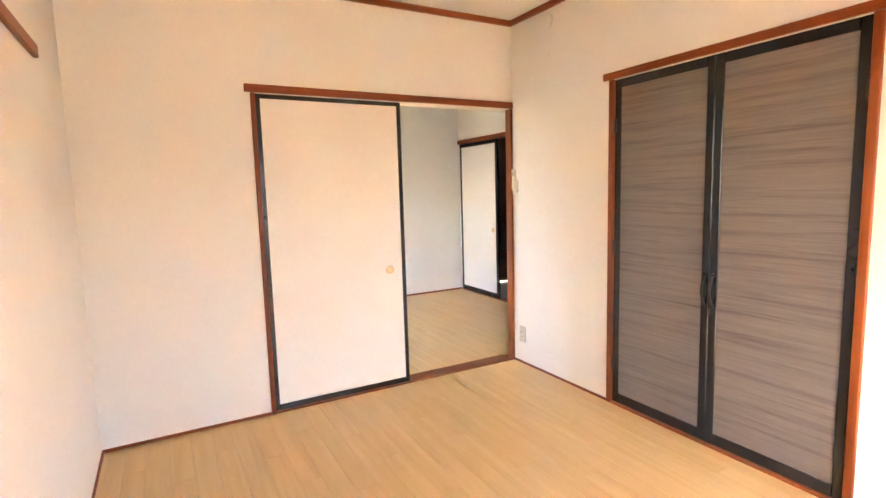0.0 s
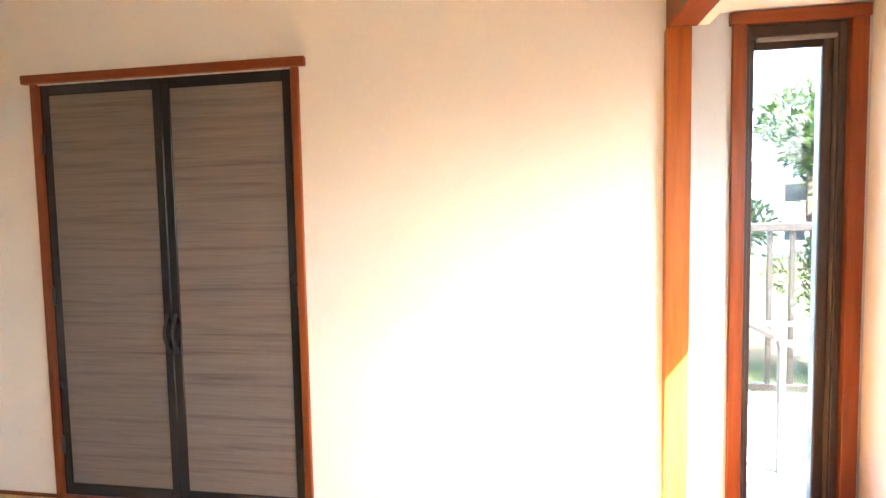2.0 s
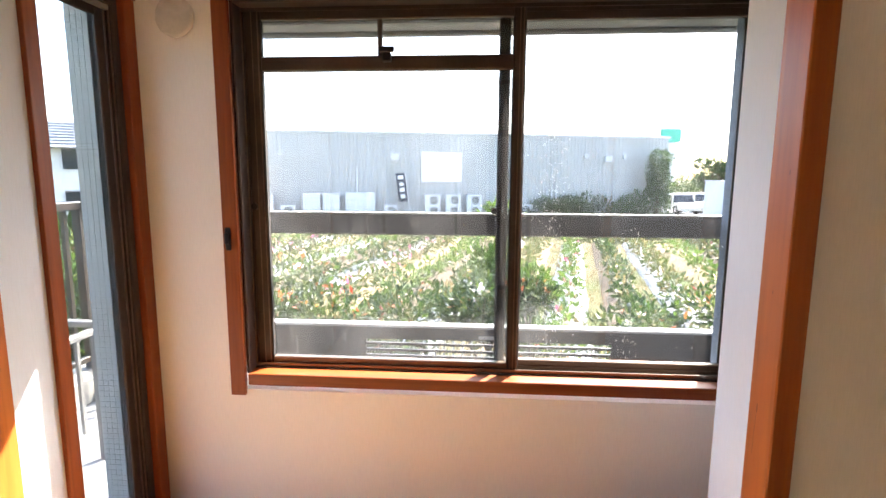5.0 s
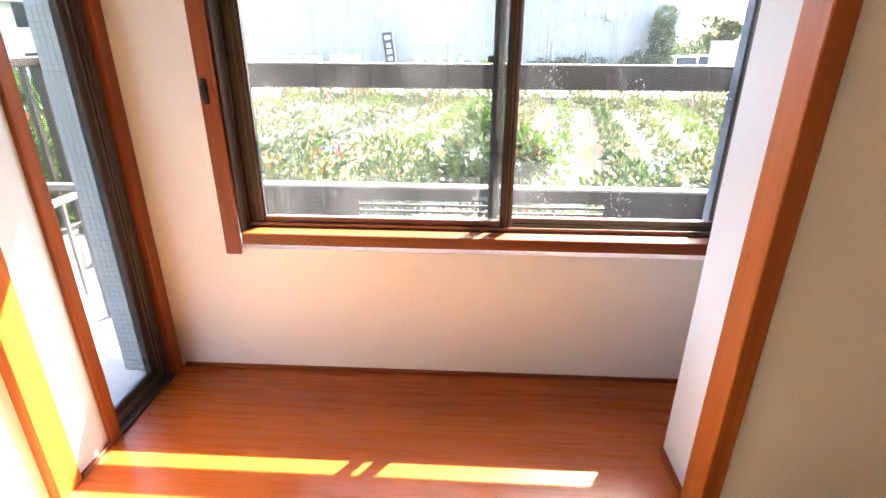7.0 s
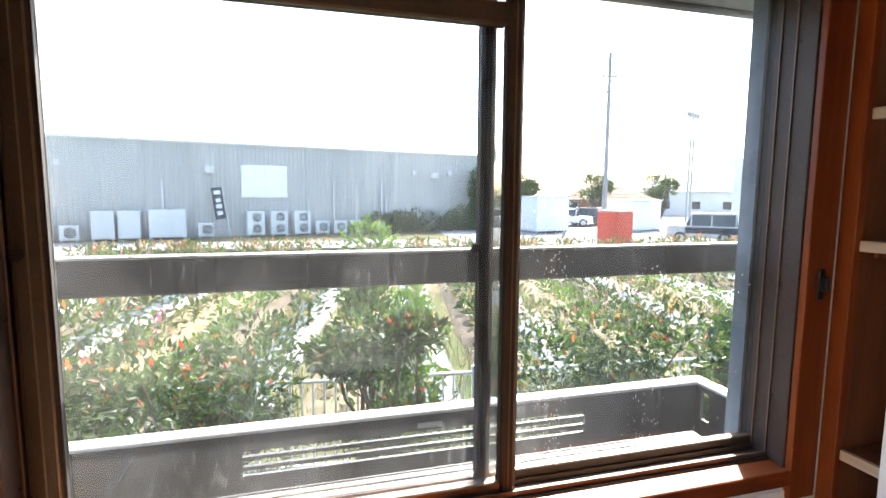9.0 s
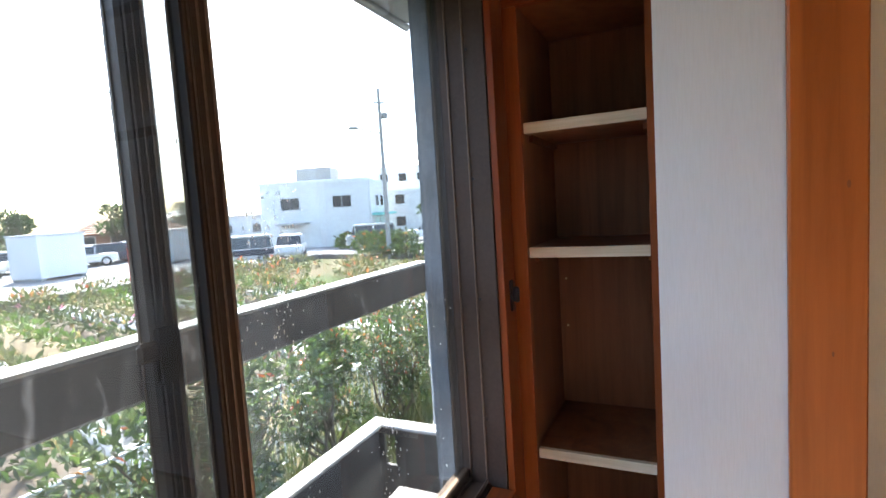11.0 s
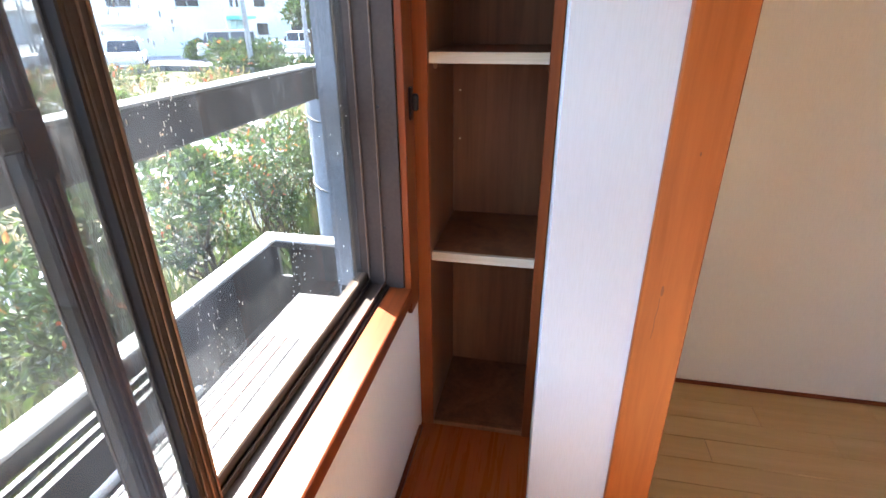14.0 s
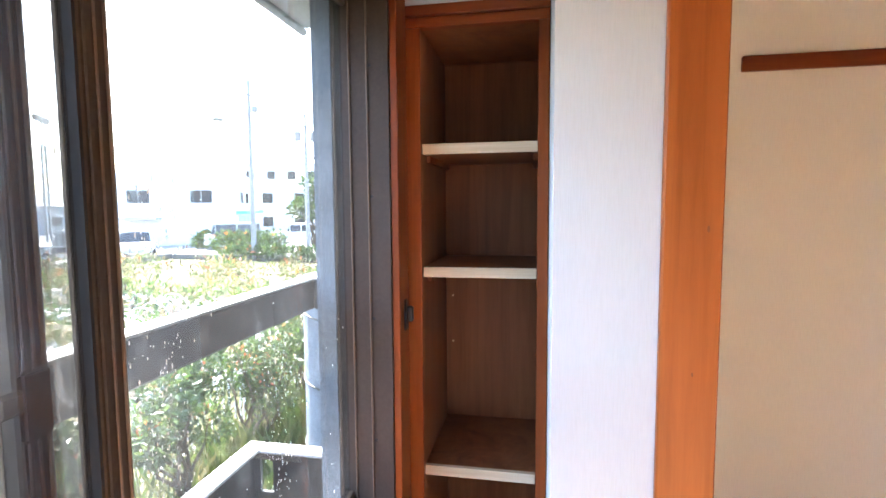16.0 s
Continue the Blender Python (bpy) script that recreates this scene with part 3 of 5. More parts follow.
for zt in (1.543, 1.231, 0.702):
    box("shelf", (NXB, NYL + 0.0005, zt - 0.025), (NX - 0.024, NYR - 0.0005, zt), niche_wood, ni, 0.0)
    box("shelf_lip", (NX - 0.0235, NYL + 0.0005, zt - 0.0255), (NX - 0.010, NYR - 0.0005, zt + 0.0005), shelf_edge, ni, 0.001, "pale unpainted shelf edge")
    for yy in (NYL, NYR - 0.012):
        box("cleat", (NXB + 0.01, yy + 0.0005, zt - 0.042), (NX - 0.06, yy + 0.0115, zt - 0.0255), niche_wood, ni, 0.001)
for i, zz in enumerate((0.95, 1.10)):
    tube("shelf_pin", (NXB, NYL + 0.02, zz), (NXB + 0.004, NYL + 0.02, zz), 0.003, pull_metal, ni)

# ---- big bay window ----
WX0, WX1, WZ0, WZ1 = 0.480, 2.163, 0.640, 1.905
w1 = thing("window_1", "bronze aluminium sliding window in reddish-brown wooden casing", "window", (1.3404, AYS - 0.05, WZ0), kind="structure")
cas = box("casing", (WX1, AYS - 0.006, 0.566), (WX1 + 0.053, AYS + 0.012, 1.932), trim_wood, w1, 0.002, "reddish-brown wooden casing")
box("casing", (NX + 0.022, AYS - 0.006, 0.566), (WX0 + 0.010, AYS + 0.012, 1.932), trim_wood, w1, 0.002, "reddish-brown wooden casing")
box("casing", (WX0 + 0.0105, AYS - 0.006, WZ1), (WX1 - 0.0005, AYS + 0.012, 1.932), trim_wood_x, w1, 0.002, "reddish-brown wooden casing")
box("window_sill", (WX0 + 0.0145, AYS - 0.047, 0.606), (WX1 - 0.0125, AYS + 0.016, WZ0 + 0.008), trim_wood_x, w1, 0.003, "reddish-brown wooden sill")
# aluminium frame with tracks
FY0, FY1 = AYS - 0.146, AYS - 0.0065
for nm, lo, hi in (("frame_side", (WX0, FY0, WZ0), (WX0 + 0.014, FY1, WZ1)), ("frame_side", (WX1 - 0.012, FY0, WZ0), (WX1, FY1, WZ1)),
                   ("frame_head", (WX0 + 0.014, FY0, WZ1 - 0.022), (WX1 - 0.012, FY1, WZ1)), ("frame_base", (WX0 + 0.014, FY0, WZ0 - 0.004), (WX1 - 0.012, AYS - 0.048, WZ0 + 0.012))):
    box(nm, lo, hi, bronze, w1, 0.002)
for x0, x1 in ((WX0, WX0 + 0.016), (WX1 - 0.016, WX1)):
    box("reveal", (x0, AYS - 0.1935, WZ0), (x1, FY0 - 0.0005, WZ1), stucco, w1, 0, "blue-grey stucco reveal")
for yy in (-1.385, -1.423, -1.342):
    box("track", (WX0 + 0.014, yy - 0.002, WZ0 + 0.012), (WX1 - 0.012, yy + 0.002, WZ0 + 0.024), bronze_light, w1, 0.0008)
    for xx in (WX0 + 0.014, WX1 - 0.016):
        box("side_track", (xx, yy - 0.002, WZ0 + 0.025), (xx + 0.004, yy + 0.002, WZ1 - 0.024), bronze_light, w1, 0.0008)
    box("head_track", (WX0 + 0.014, yy - 0.002, WZ1 - 0.034), (WX1 - 0.012, yy + 0.002, WZ1 - 0.022), bronze, w1, 0.0008)
for zz in (0.82, 1.12, 1.41, 1.71):
    for xx, dx in ((WX0 + 0.0145, 0.002), (WX1 - 0.0125, -0.002)):
        tube("screw", (xx, -1.3340, zz), (xx + dx, -1.3340, zz), 0.004, iron, w1, n=8)


def sash(x0, x1, y, z0, z1, sl, sr, name, label, gmat):
    s = thing(name, label, "window sash", ((x0 + x1) / 2, y, z0))
    h = 0.014
    for nm, a, b in (("stile", x0, x0 + sl), ("stile", x1 - sr, x1)):
        box(nm, (a, y - h, z0), (b, y + h, z1), bronze, s, 0.004)
        # raised ribs along the stile
        box("rib", (a + 0.006, y + h, z0 + 0.004), (a + 0.010, y + h + 0.003, z1 - 0.004), bronze_light, s, 0.001)
        box("rib", ((a + b) / 2 - 0.0015, y + h, z0 + 0.004), ((a + b) / 2 + 0.0015, y + h + 0.002, z1 - 0.004), bronze_light, s, 0.0006)
        for e, sg in ((a, -1), (b, 1)):
            box("rib", (min(e, e + sg * 0.002), y - 0.006, z0 + 0.040), (max(e, e + sg * 0.002), y - 0.003, z1 - 0.036), bronze_light, s, 0.0006)
        box("rib", (b - 0.010, y + h, z0 + 0.004), (b - 0.006, y + h + 0.003, z1 - 0.004), bronze, s, 0.001)
    box("bottom_rail", (x0 + sl, y - h, z0), (x1 - sr, y + h, z0 + 0.030), bronze_light, s, 0.003)
    box("top_rail", (x0 + sl, y - h, z1 - 0.032), (x1 - sr, y + h, z1), bronze, s, 0.003)
    return s


s1 = sash(1.207, 2.149, -1.367, WZ0 + 0.014, WZ1 - 0.026, 0.039, 0.058, "window_sash", "inner bronze sash with a small vent window on top, closed", glass_hazy)
xa, xb = 1.246, 2.091
box("vent_rail", (xa, -1.3820, 1.684), (xb, -1.3480, 1.730), bronze, s1, 0.004)
box("mullion", (1.6794, -1.3760, 1.730), (1.6951, -1.3580, 1.847), bronze, s1, 0.002)
lt = box("vent_latch", (1.6457, -1.3480, 1.7060), (1.6749, -1.3260, 1.7352), iron, s1, 0.003, "black latch")
box("latch_lever", (1.6345, -1.3360, 1.7352), (1.6861, -1.3220, 1.7531), iron, lt, 0.003)
box("pane", (xa, -1.3690, WZ0 + 0.044), (xb, -1.3650, 1.684), glass_hazy, s1, 0, "dusty glass, tinted to darken the view outside").visible_shadow = False
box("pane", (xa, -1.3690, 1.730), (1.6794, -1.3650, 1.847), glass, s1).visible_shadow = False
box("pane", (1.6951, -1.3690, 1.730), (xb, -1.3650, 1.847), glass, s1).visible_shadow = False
for z0, z1 in ((WZ0 + 0.042, 1.684), (1.730, 1.847)):
    box("gasket", (xb - 0.003, -1.3630, z0), (xb + 0.0005, -1.3525, z1), gasket, s1)
    box("gasket", (xa - 0.0005, -1.3630, z0), (xa + 0.003, -1.3525, z1), gasket, s1)
# lock on the meeting stile: a chamfered block with a hooked lever
bm = bmesh.new()
for p0, p1 in (((1.262, -1.3905, 1.180), (1.292, -1.3830, 1.245)),):
    add_box(bm, p0, p1)
bmesh.ops.bevel(bm, geom=list(bm.edges), offset=0.004, segments=2, affect="EDGES")
LOCK = bm
s2 = sash(0.455, 1.290, -1.405, WZ0 + 0.014, WZ1 - 0.026, 0.023, 0.034, "window_sash", "outer bronze sash with one large pane, closed", glass)
box("pane", (0.4785, -1.4070, WZ0 + 0.044), (1.256, -1.4030, WZ1 - 0.058), glass, s2, 0, "glass with dried water marks, tinted to darken the view outside").visible_shadow = False
lk = part("lock", LOCK, bronze, s2, "bronze sash lock")
box("lever", (1.286, -1.3900, 1.208), (1.311, -1.3830, 1.230), bronze_light, lk, 0.004)
tube("finger_pull", (2.135, -1.3525, 1.228), (2.135, -1.3480, 1.228), 0.012, iron, s1, n=12)
rngd = random.Random(8)
bm = bmesh.new()
for k in range(640):
    u = rngd.random()
    if u < 0.68:
        px, pz = rngd.gauss(1.10, 0.034), rngd.uniform(0.69, 1.48)
    elif u < 0.95:
        px, pz = rngd.gauss(0.83, 0.026), rngd.uniform(0.69, 1.17)
    else:
        px, pz = rngd.uniform(0.52, 1.22), rngd.uniform(0.72, 1.40)
    r = rngd.uniform(0.0006, 0.0014)
    L = r * rngd.choice((1.0, 1.3, 2.2, 3.4))
    vs = [bm.verts.new((px + r * math.cos(a * math.pi / 3), -1.4028, pz + L * math.sin(a * math.pi / 3))) for a in range(6)]
    top = bm.verts.new((px, -1.4018, pz))
    for a in range(6):
        bm.faces.new((vs[a], vs[(a + 1) % 6], top))
wm = part("dried_water", bm, make_plain("dried_drops", (0.62, 0.60, 0.56), 0.4, bump=0.0), s2, "dried pale water drops")
wm["kind"] = "stuff"
# small black catches on the casing
for x, lab in ((2.196, "black catch on the casing"), (0.448, "black catch on the casing")):
    ct = thing("casing_catch", lab, "catch", (x, AYS + 0.012, 1.1220), group="catches")
    box("plate", (x - 0.010, AYS + 0.012, 1.0827), (x + 0.010, AYS + 0.018, 1.1613), iron, ct, 0.003)
    box("hook", (x - 0.006, AYS + 0.018, 1.1052), (x + 0.006, AYS + 0.034, 1.1445), iron, ct, 0.004)
# curtain rails under the bay ceiling
cr = thing("curtain_rail", "double reddish-brown curtain rail with white runners", "curtain rail", (1.3404, -1.2100, 1.9530))
for k, yy in enumerate((-1.205, -1.147)):
    r = part("rail", boxes(((0.4873, yy - 0.010, 1.889), (2.200, yy + 0.010, 1.896)), ((0.4873, yy - 0.010, 1.896), (2.200, yy - 0.006, 1.911)), ((0.4873, yy + 0.006, 1.896), (2.200, yy + 0.010, 1.911)), bevel=0.001), trim_wood_x, cr)
    box("slot_strip", (0.4896, yy - 0.003, 1.8875), (2.198, yy + 0.003, 1.8888), white_plastic, cr)
    for xe in (0.480, 2.200):
        box("end_cap", (xe, yy - 0.012, 1.883), (xe + 0.008, yy + 0.012, 1.916), trim_wood_x, cr, 0.002)
    for i in range(3):
        tube("runner", (2.176 - i * 0.018, yy, 1.889), (2.176 - i * 0.018, yy, 1.872), 0.004, trim_wood, cr, n=8)
for xx in (0.7792, 1.3500, 2.1102):
    box("bracket", (xx - 0.012, AYS, 1.911), (xx + 0.012, -1.136, 1.920), trim_wood_y, cr, 0.002)
    box("bracket", (xx - 0.012, AYS, 1.905), (xx + 0.012, AYS + 0.006, 1.934), white_plastic, cr, 0.001)

# ---- narrow bay window ----
# Bronze of the outer frame turned black and sheenless to hold its shade.
frame_shaded = make_plain("frame_shaded", (0.012, 0.010, 0.009), 0.8, spec=0.1)
w2 = thing("window_2", "tall narrow bronze aluminium window in wooden casing", "window", (AXE, -1.0471, BZ), kind="structure")
for nm, lo, hi in (("casing", (AXE - 0.014, -0.8900, BZ), (AXE + 0.0385, -0.8450, 1.887)), ("casing", (AXE - 0.014, -1.2677, BZ), (AXE + 0.0385, -1.2160, 1.887)),
                   ("casing", (AXE - 0.018, -1.2720, 1.887), (AXE + 0.0385, -0.8350, 1.929))):
    box(nm, lo, hi, trim_wood if hi[2] < 1.905 and lo[2] < 1 else trim_wood_y, w2, 0.002, "reddish-brown wooden casing")
box("threshold", (AXE - 0.012, -1.2160, BZ - 0.002), (AXE + 0.0385, -0.8900, BZ + 0.010), bronze, w2, 0.002)
for nm, lo, hi in (("frame_side", (AXE + 0.0066, -0.9088, BZ + 0.01), (AXE + 0.0660, -0.8906, 1.887)), ("frame_side", (AXE + 0.0066, -1.2154, BZ + 0.01), (AXE + 0.0660, -1.1902, 1.887)),
                   ("frame_head", (AXE + 0.0066, -1.1902, 1.850), (AXE + 0.0660, -0.9088, 1.887)), ("frame_base", (AXE + 0.0391, -1.1902, BZ), (AXE + 0.0825, -0.9088, BZ + 0.022))):
    box(nm, lo, hi, bronze, w2, 0.002)
for k, xx in enumerate((0.03, 0.055, 0.085)):
    box("track", (AXE + 0.55 * xx, -1.1902, BZ + 0.012), (AXE + 0.55 * xx + 0.002, -0.9088, BZ + 0.030), bronze_light, w2, 0.0006)
    box("side_track", (AXE + 0.55 * xx, -1.1902, BZ + 0.03), (AXE + 0.55 * xx + 0.002, -1.1832, 1.850), bronze_light, w2, 0.0006)
box("outer_frame", (AXE + 0.0665, -1.2154, BZ + 0.01), (2.575, -1.1960, 1.887), frame_shaded, w2, 0.002, "bronze outer frame channel, blackened for its shade")
box("roller", (AXE + 0.0110, -0.9322, 1.833), (AXE + 0.0275, -1.1855, 1.848), alu_grey, w2, 0.003, "grey screen roller")
for nm, lo, hi in (("sash_stile", (AXE + 0.0319, -1.1832, BZ + 0.024), (AXE + 0.0451, -1.1503, 1.851)), ("sash_stile", (AXE + 0.0319, -0.9322, BZ + 0.024), (AXE + 0.0451, -0.9088, 1.847)),
                   ("sash_rail", (AXE + 0.0319, -1.1503, BZ + 0.024), (AXE + 0.0451, -0.9322, BZ + 0.060)), ("sash_rail", (AXE + 0.0319, -1.1503, 1.810), (AXE + 0.0451, -0.9322, 1.851))):
    box(nm, lo, hi, bronze, w2, 0.003)
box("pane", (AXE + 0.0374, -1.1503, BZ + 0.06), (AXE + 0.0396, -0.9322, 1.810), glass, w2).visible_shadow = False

# ---- outside ----
HOUSE = set(bpy.data.objects)
leaf_green = make_leaf("photinia_leaf", [(0.018, 0.038, 0.010), (0.030, 0.060, 0.015), (0.048, 0.088, 0.020), (0.080, 0.125, 0.030), (0.15, 0.19, 0.06)], 0.28)
leaf_red = make_leaf("photinia_tip", [(0.55, 0.07, 0.03), (0.65, 0.15, 0.04), (0.60, 0.26, 0.07), (0.50, 0.10, 0.06)], 0.35)
leaf_light = make_leaf("young_leaf", [(0.07, 0.13, 0.022), (0.12, 0.20, 0.035), (0.18, 0.25, 0.055)], 0.4)
leaf_dark = make_leaf("dark_leaf", [(0.020, 0.045, 0.012), (0.045, 0.085, 0.022), (0.085, 0.13, 0.040)], 0.4)
grass_leaf = make_leaf("grass_blade", [(0.05, 0.09, 0.015), (0.09, 0.13, 0.025), (0.15, 0.16, 0.05), (0.22, 0.18, 0.085)], 0.5)
dry_leaf = make_leaf("dry_straw", [(0.30, 0.22, 0.10), (0.38, 0.29, 0.14), (0.24, 0.17, 0.08)], 0.7)
pink_leaf = make_leaf("pink_petal", [(0.62, 0.16, 0.28), (0.70, 0.28, 0.38), (0.5, 0.10, 0.2)], 0.5)
bark = make_wood("bark", (0.07, 0.05, 0.035), (0.11, 0.08, 0.055), (0.16, 0.125, 0.09), "z", 0.8, 30)
film = make_plain("silver_mulch_film", (0.20, 0.21, 0.23), 0.35, 0.2, 12.0, 0.25, 0.5)
soil = make_plain("brown_soil", (0.13, 0.092, 0.06), 0.95, 0, 9.0, 0.35, 0.8)
straw = make_plain("straw_mulch", (0.30, 0.22, 0.115), 0.9, 0, 30.0, 0.3, 0.8)
asphalt = make_plain("pale_asphalt", (0.24, 0.24, 0.24), 0.85, 0, 14.0, 0.18, 0.2)
white_paint = make_plain("white_paint", (0.80, 0.80, 0.79), 0.5, 0, 4.0, 0.06, 0.02)
off_white = make_plain("off_white_render", (0.70, 0.69, 0.66), 0.8, 0, 3.0, 0.1, 0.05)
ac_white = make_plain("ac_casing", (0.62, 0.62, 0.60), 0.5, 0, 6.0, 0.08, 0.02)
red_paint = make_plain("red_sheet", (0.72, 0.075, 0.03), 0.55, 0, 5.0, 0.15, 0.05)
teal_paint = make_plain("teal_paint", (0.16, 0.52, 0.46), 0.5, 0, 5.0, 0.12, 0.05)
green_paint = make_plain("green_sign", (0.05, 0.42, 0.28), 0.5, 0, 5.0, 0.1, 0.02)
blue_paint = make_plain("blue_sign", (0.03, 0.10, 0.35), 0.5, 0, 5.0, 0.1, 0.02)
dark_glass = make_plain("dark_window_glass", (0.03, 0.035, 0.04), 0.08, 0, 5.0, 0.2, 0.0)
navy_paint = make_plain("navy_paint", (0.02, 0.03, 0.06), 0.25, 0.2, 5.0, 0.1, 0.0)
silver_paint = make_plain("silver_car_paint", (0.55, 0.56, 0.57), 0.25, 0.3, 5.0, 0.06, 0.0)
tyre_black = make_plain("tyre_black", (0.02, 0.02, 0.02), 0.8)
pole_grey = make_plain("pole_concrete", (0.33, 0.32, 0.31), 0.8, 0, 8.0, 0.12, 0.1)
pole_steel = make_plain("pole_galvanised", (0.35, 0.37, 0.38), 0.45, 0.5, 8.0, 0.12, 0.05)
roof_tile = make_plain("grey_roof_tile", (0.20, 0.22, 0.25), 0.5, 0, 6.0, 0.2, 0.2)
hedge_stone = make_plain("dark_edge_stone", (0.15, 0.145, 0.135), 0.9, 0, 6.0, 0.3, 0.3)
plank_brown = make_plain("brown_roof", (0.30, 0.13, 0.07), 0.7, 0, 4.0, 0.2, 0.1)


def make_ground():
    m = Mat("field_ground", (0.3, 0.25, 0.16), 0.95, spec=0.2)
    v = m.coords()
    a, b, c = m.noise(v, 0.35, 4.0), m.noise(v, 3.0, 5.0, 0.7), m.noise(v, 26.0, 3.0, 0.7)
    g = m.ramp(a, [(0.38, (0.07, 0.10, 0.025)), (0.5, (0.12, 0.115, 0.05)), (0.64, (0.19, 0.145, 0.085))])
    g2 = m.ramp(b, [(0.35, (0.62, 0.64, 0.58)), (0.62, (1, 1, 1))])
    g3 = m.ramp(c, [(0.3, (0.7, 0.7, 0.68)), (0.6, (1, 1, 1))])
    m.base(m.mix(0.8, m.mix(0.9, g, g2, "MULTIPLY"), g3, "MULTIPLY"))
    m.bump(b, 0.6, 0.05)
    return m.m


def make_ribbed(name, color, pitch=0.25):
    """Painted sheet steel with soft streaks; the ribs themselves are modelled."""
    m = Mat(name, color, 0.45)
    st = m.noise(m.coords((2.5, 2.5, 0.08)), 1.0, 4.0)
    bl = m.noise(m.coords(), 0.25, 2.0)
    c = m.ramp(st, [(0.3, tuple(x * 0.86 for x in color)), (0.65, color)])
    m.base(m.mix(1.0, c, m.ramp(bl, [(0.3, (0.92, 0.92, 0.93)), (0.7, (1, 1, 1))]), "MULTIPLY"))
    return m.m


wh_paint = make_ribbed("warehouse_sheet", (0.42, 0.412, 0.385))

bm = bmesh.new()
S = 1500.0
NG = 1
bm.faces.new([bm.verts.new(p) for p in ((-S, -S, GZ), (S, -S, GZ), (S, S, GZ), (-S, S, GZ))])
structure(part("ground", bm, make_ground()), "dry grassy earth with bare patches", "ground")


def leaf_mesh(name, clumps, size, mats, seed=1, share=(1.0,), droop=0.0, shell=0.55):
    """Many small folded leaves round ellipsoidal clumps: (x, y, z, rx, ry, rz, count)."""
    rng = np.random.default_rng(seed)
    V, F, M = [], [], []
    k = 0
    for cx, cy, cz, rx, ry, rz, n in clumps:
        d = rng.normal(size=(n, 3))
        d /= np.linalg.norm(d, axis=1)[:, None]
        r = shell + (1 - shell) * rng.random(n) ** 0.6
        r *= 1 + 0.22 * np.sin(d[:, 0] * 5 + cx * 7) * np.cos(d[:, 2] * 6 + cz * 3)
        p = np.array((cx, cy, cz)) + d * r[:, None] * np.array((rx, ry, rz))
        ax = d * 0.7 + rng.normal(size=(n, 3)) * 0.55 + np.array((0, 0, 0.35 - droop))
        ax /= np.linalg.norm(ax, axis=1)[:, None]
        sd = np.cross(ax, rng.normal(size=(n, 3)))
        sd /= np.linalg.norm(sd, axis=1)[:, None] + 1e-9
        L = size * (0.7 + 0.6 * rng.random(n))[:, None]
        W = L * 0.20
        nrm = np.cross(ax, sd)
        a = p
        b = p + ax * L * 0.5 + sd * W + nrm * W * 0.35
        c = p + ax * L
        e = p + ax * L * 0.5 - sd * W + nrm * W * 0.35
        V.append(np.stack((a, b, c, e), 1).reshape(-1, 3))
        F.append(np.arange(n * 4).reshape(-1, 4) + k)
        pick = rng.random(n)
        mi = np.zeros(n, int)
        if len(share) > 1:
            top = (d[:, 2] > 0.35) & (pick < share[1])
            mi[top] = 1
        if len(share) > 2:
            mi[pick > 1 - share[2]] = 2
        M.append(mi)
        k += n * 4
    me = bpy.data.meshes.new(name)
    me.from_pydata(np.concatenate(V).tolist(), [], np.concatenate(F).tolist())
    for m in mats:
        me.materials.append(m)
    me.polygons.foreach_set("material_index", np.concatenate(M).astype(np.int32))
    me.update()
    return me


def limbs(name, base, tips, r0, parent, mat=None, bend=0.12, seed=3):
    """A trunk that forks into tapering, slightly crooked limbs."""
    rng = random.Random(seed)
    bm = bmesh.new()
    base = Vector(base)
    for tip in tips:
        tip = Vector(tip)
        prev, n = base, 5
        for i in range(1, n + 1):
            u = i / n
            q = base.lerp(tip, u) + Vector((rng.uniform(-bend, bend), rng.uniform(-bend, bend), 0)) * math.sin(math.pi * u)
            add_tube(bm, prev, q, r0 * (1 - 0.75 * (i - 1) / n), r0 * (1 - 0.75 * u), 6, caps=False)
            if i in (3, 4):
                side = q + Vector((rng.uniform(-0.3, 0.3), rng.uniform(-0.3, 0.3), rng.uniform(0.1, 0.35))) * (tip - base).length * 0.4
                add_tube(bm, q, side, r0 * 0.35, r0 * 0.12, 5, caps=False)
            prev = q
    return part(name, bm, mat or bark, parent)


def shrub(label, seed, red=0.25, w=1.0, h=1.9, leaves=4200, name="photinia_shrub", cat="shrub", mats=None, size=0.075, light=0.0, group="hedge shrubs"):
    t = thing(name, label, cat, group=group)
    rng = random.Random(seed)
    tips, cl = [], []
    n = 9
    for i in range(n):
        a = 2 * math.pi * i / n + rng.uniform(-0.4, 0.4)
        rr = w * rng.uniform(0.15, 0.75)
        p = (rr * math.cos(a), rr * math.sin(a) * 0.7, h * rng.uniform(0.42, 0.86))
        tips.append(p)
        s = w * rng.uniform(0.30, 0.46)
        cl.append((p[0], p[1], p[2], s, s * 0.85, s * rng.uniform(0.65, 0.95), leaves // n))
    limbs("stem", (0, 0, 0), tips, 0.028, t, seed=seed)
    me = leaf_mesh("foliage", cl, size, mats or [leaf_green, leaf_red, leaf_light], seed, (1, red, 0.12 + light))
    ob = new("foliage", me)
    attach(ob, t)
    return t


sa = shrub("glossy green shrub with orange-red young leaves", 11, 0.09, 0.95, 1.85)
sa.matrix_basis = pose(3.55, -3.75, GZ)
sb = shrub("glossy green shrub with red leaf tips", 12, 0.06, 0.62, 2.15, 3200)
sb.matrix_basis = pose(1.42, -3.75, GZ)
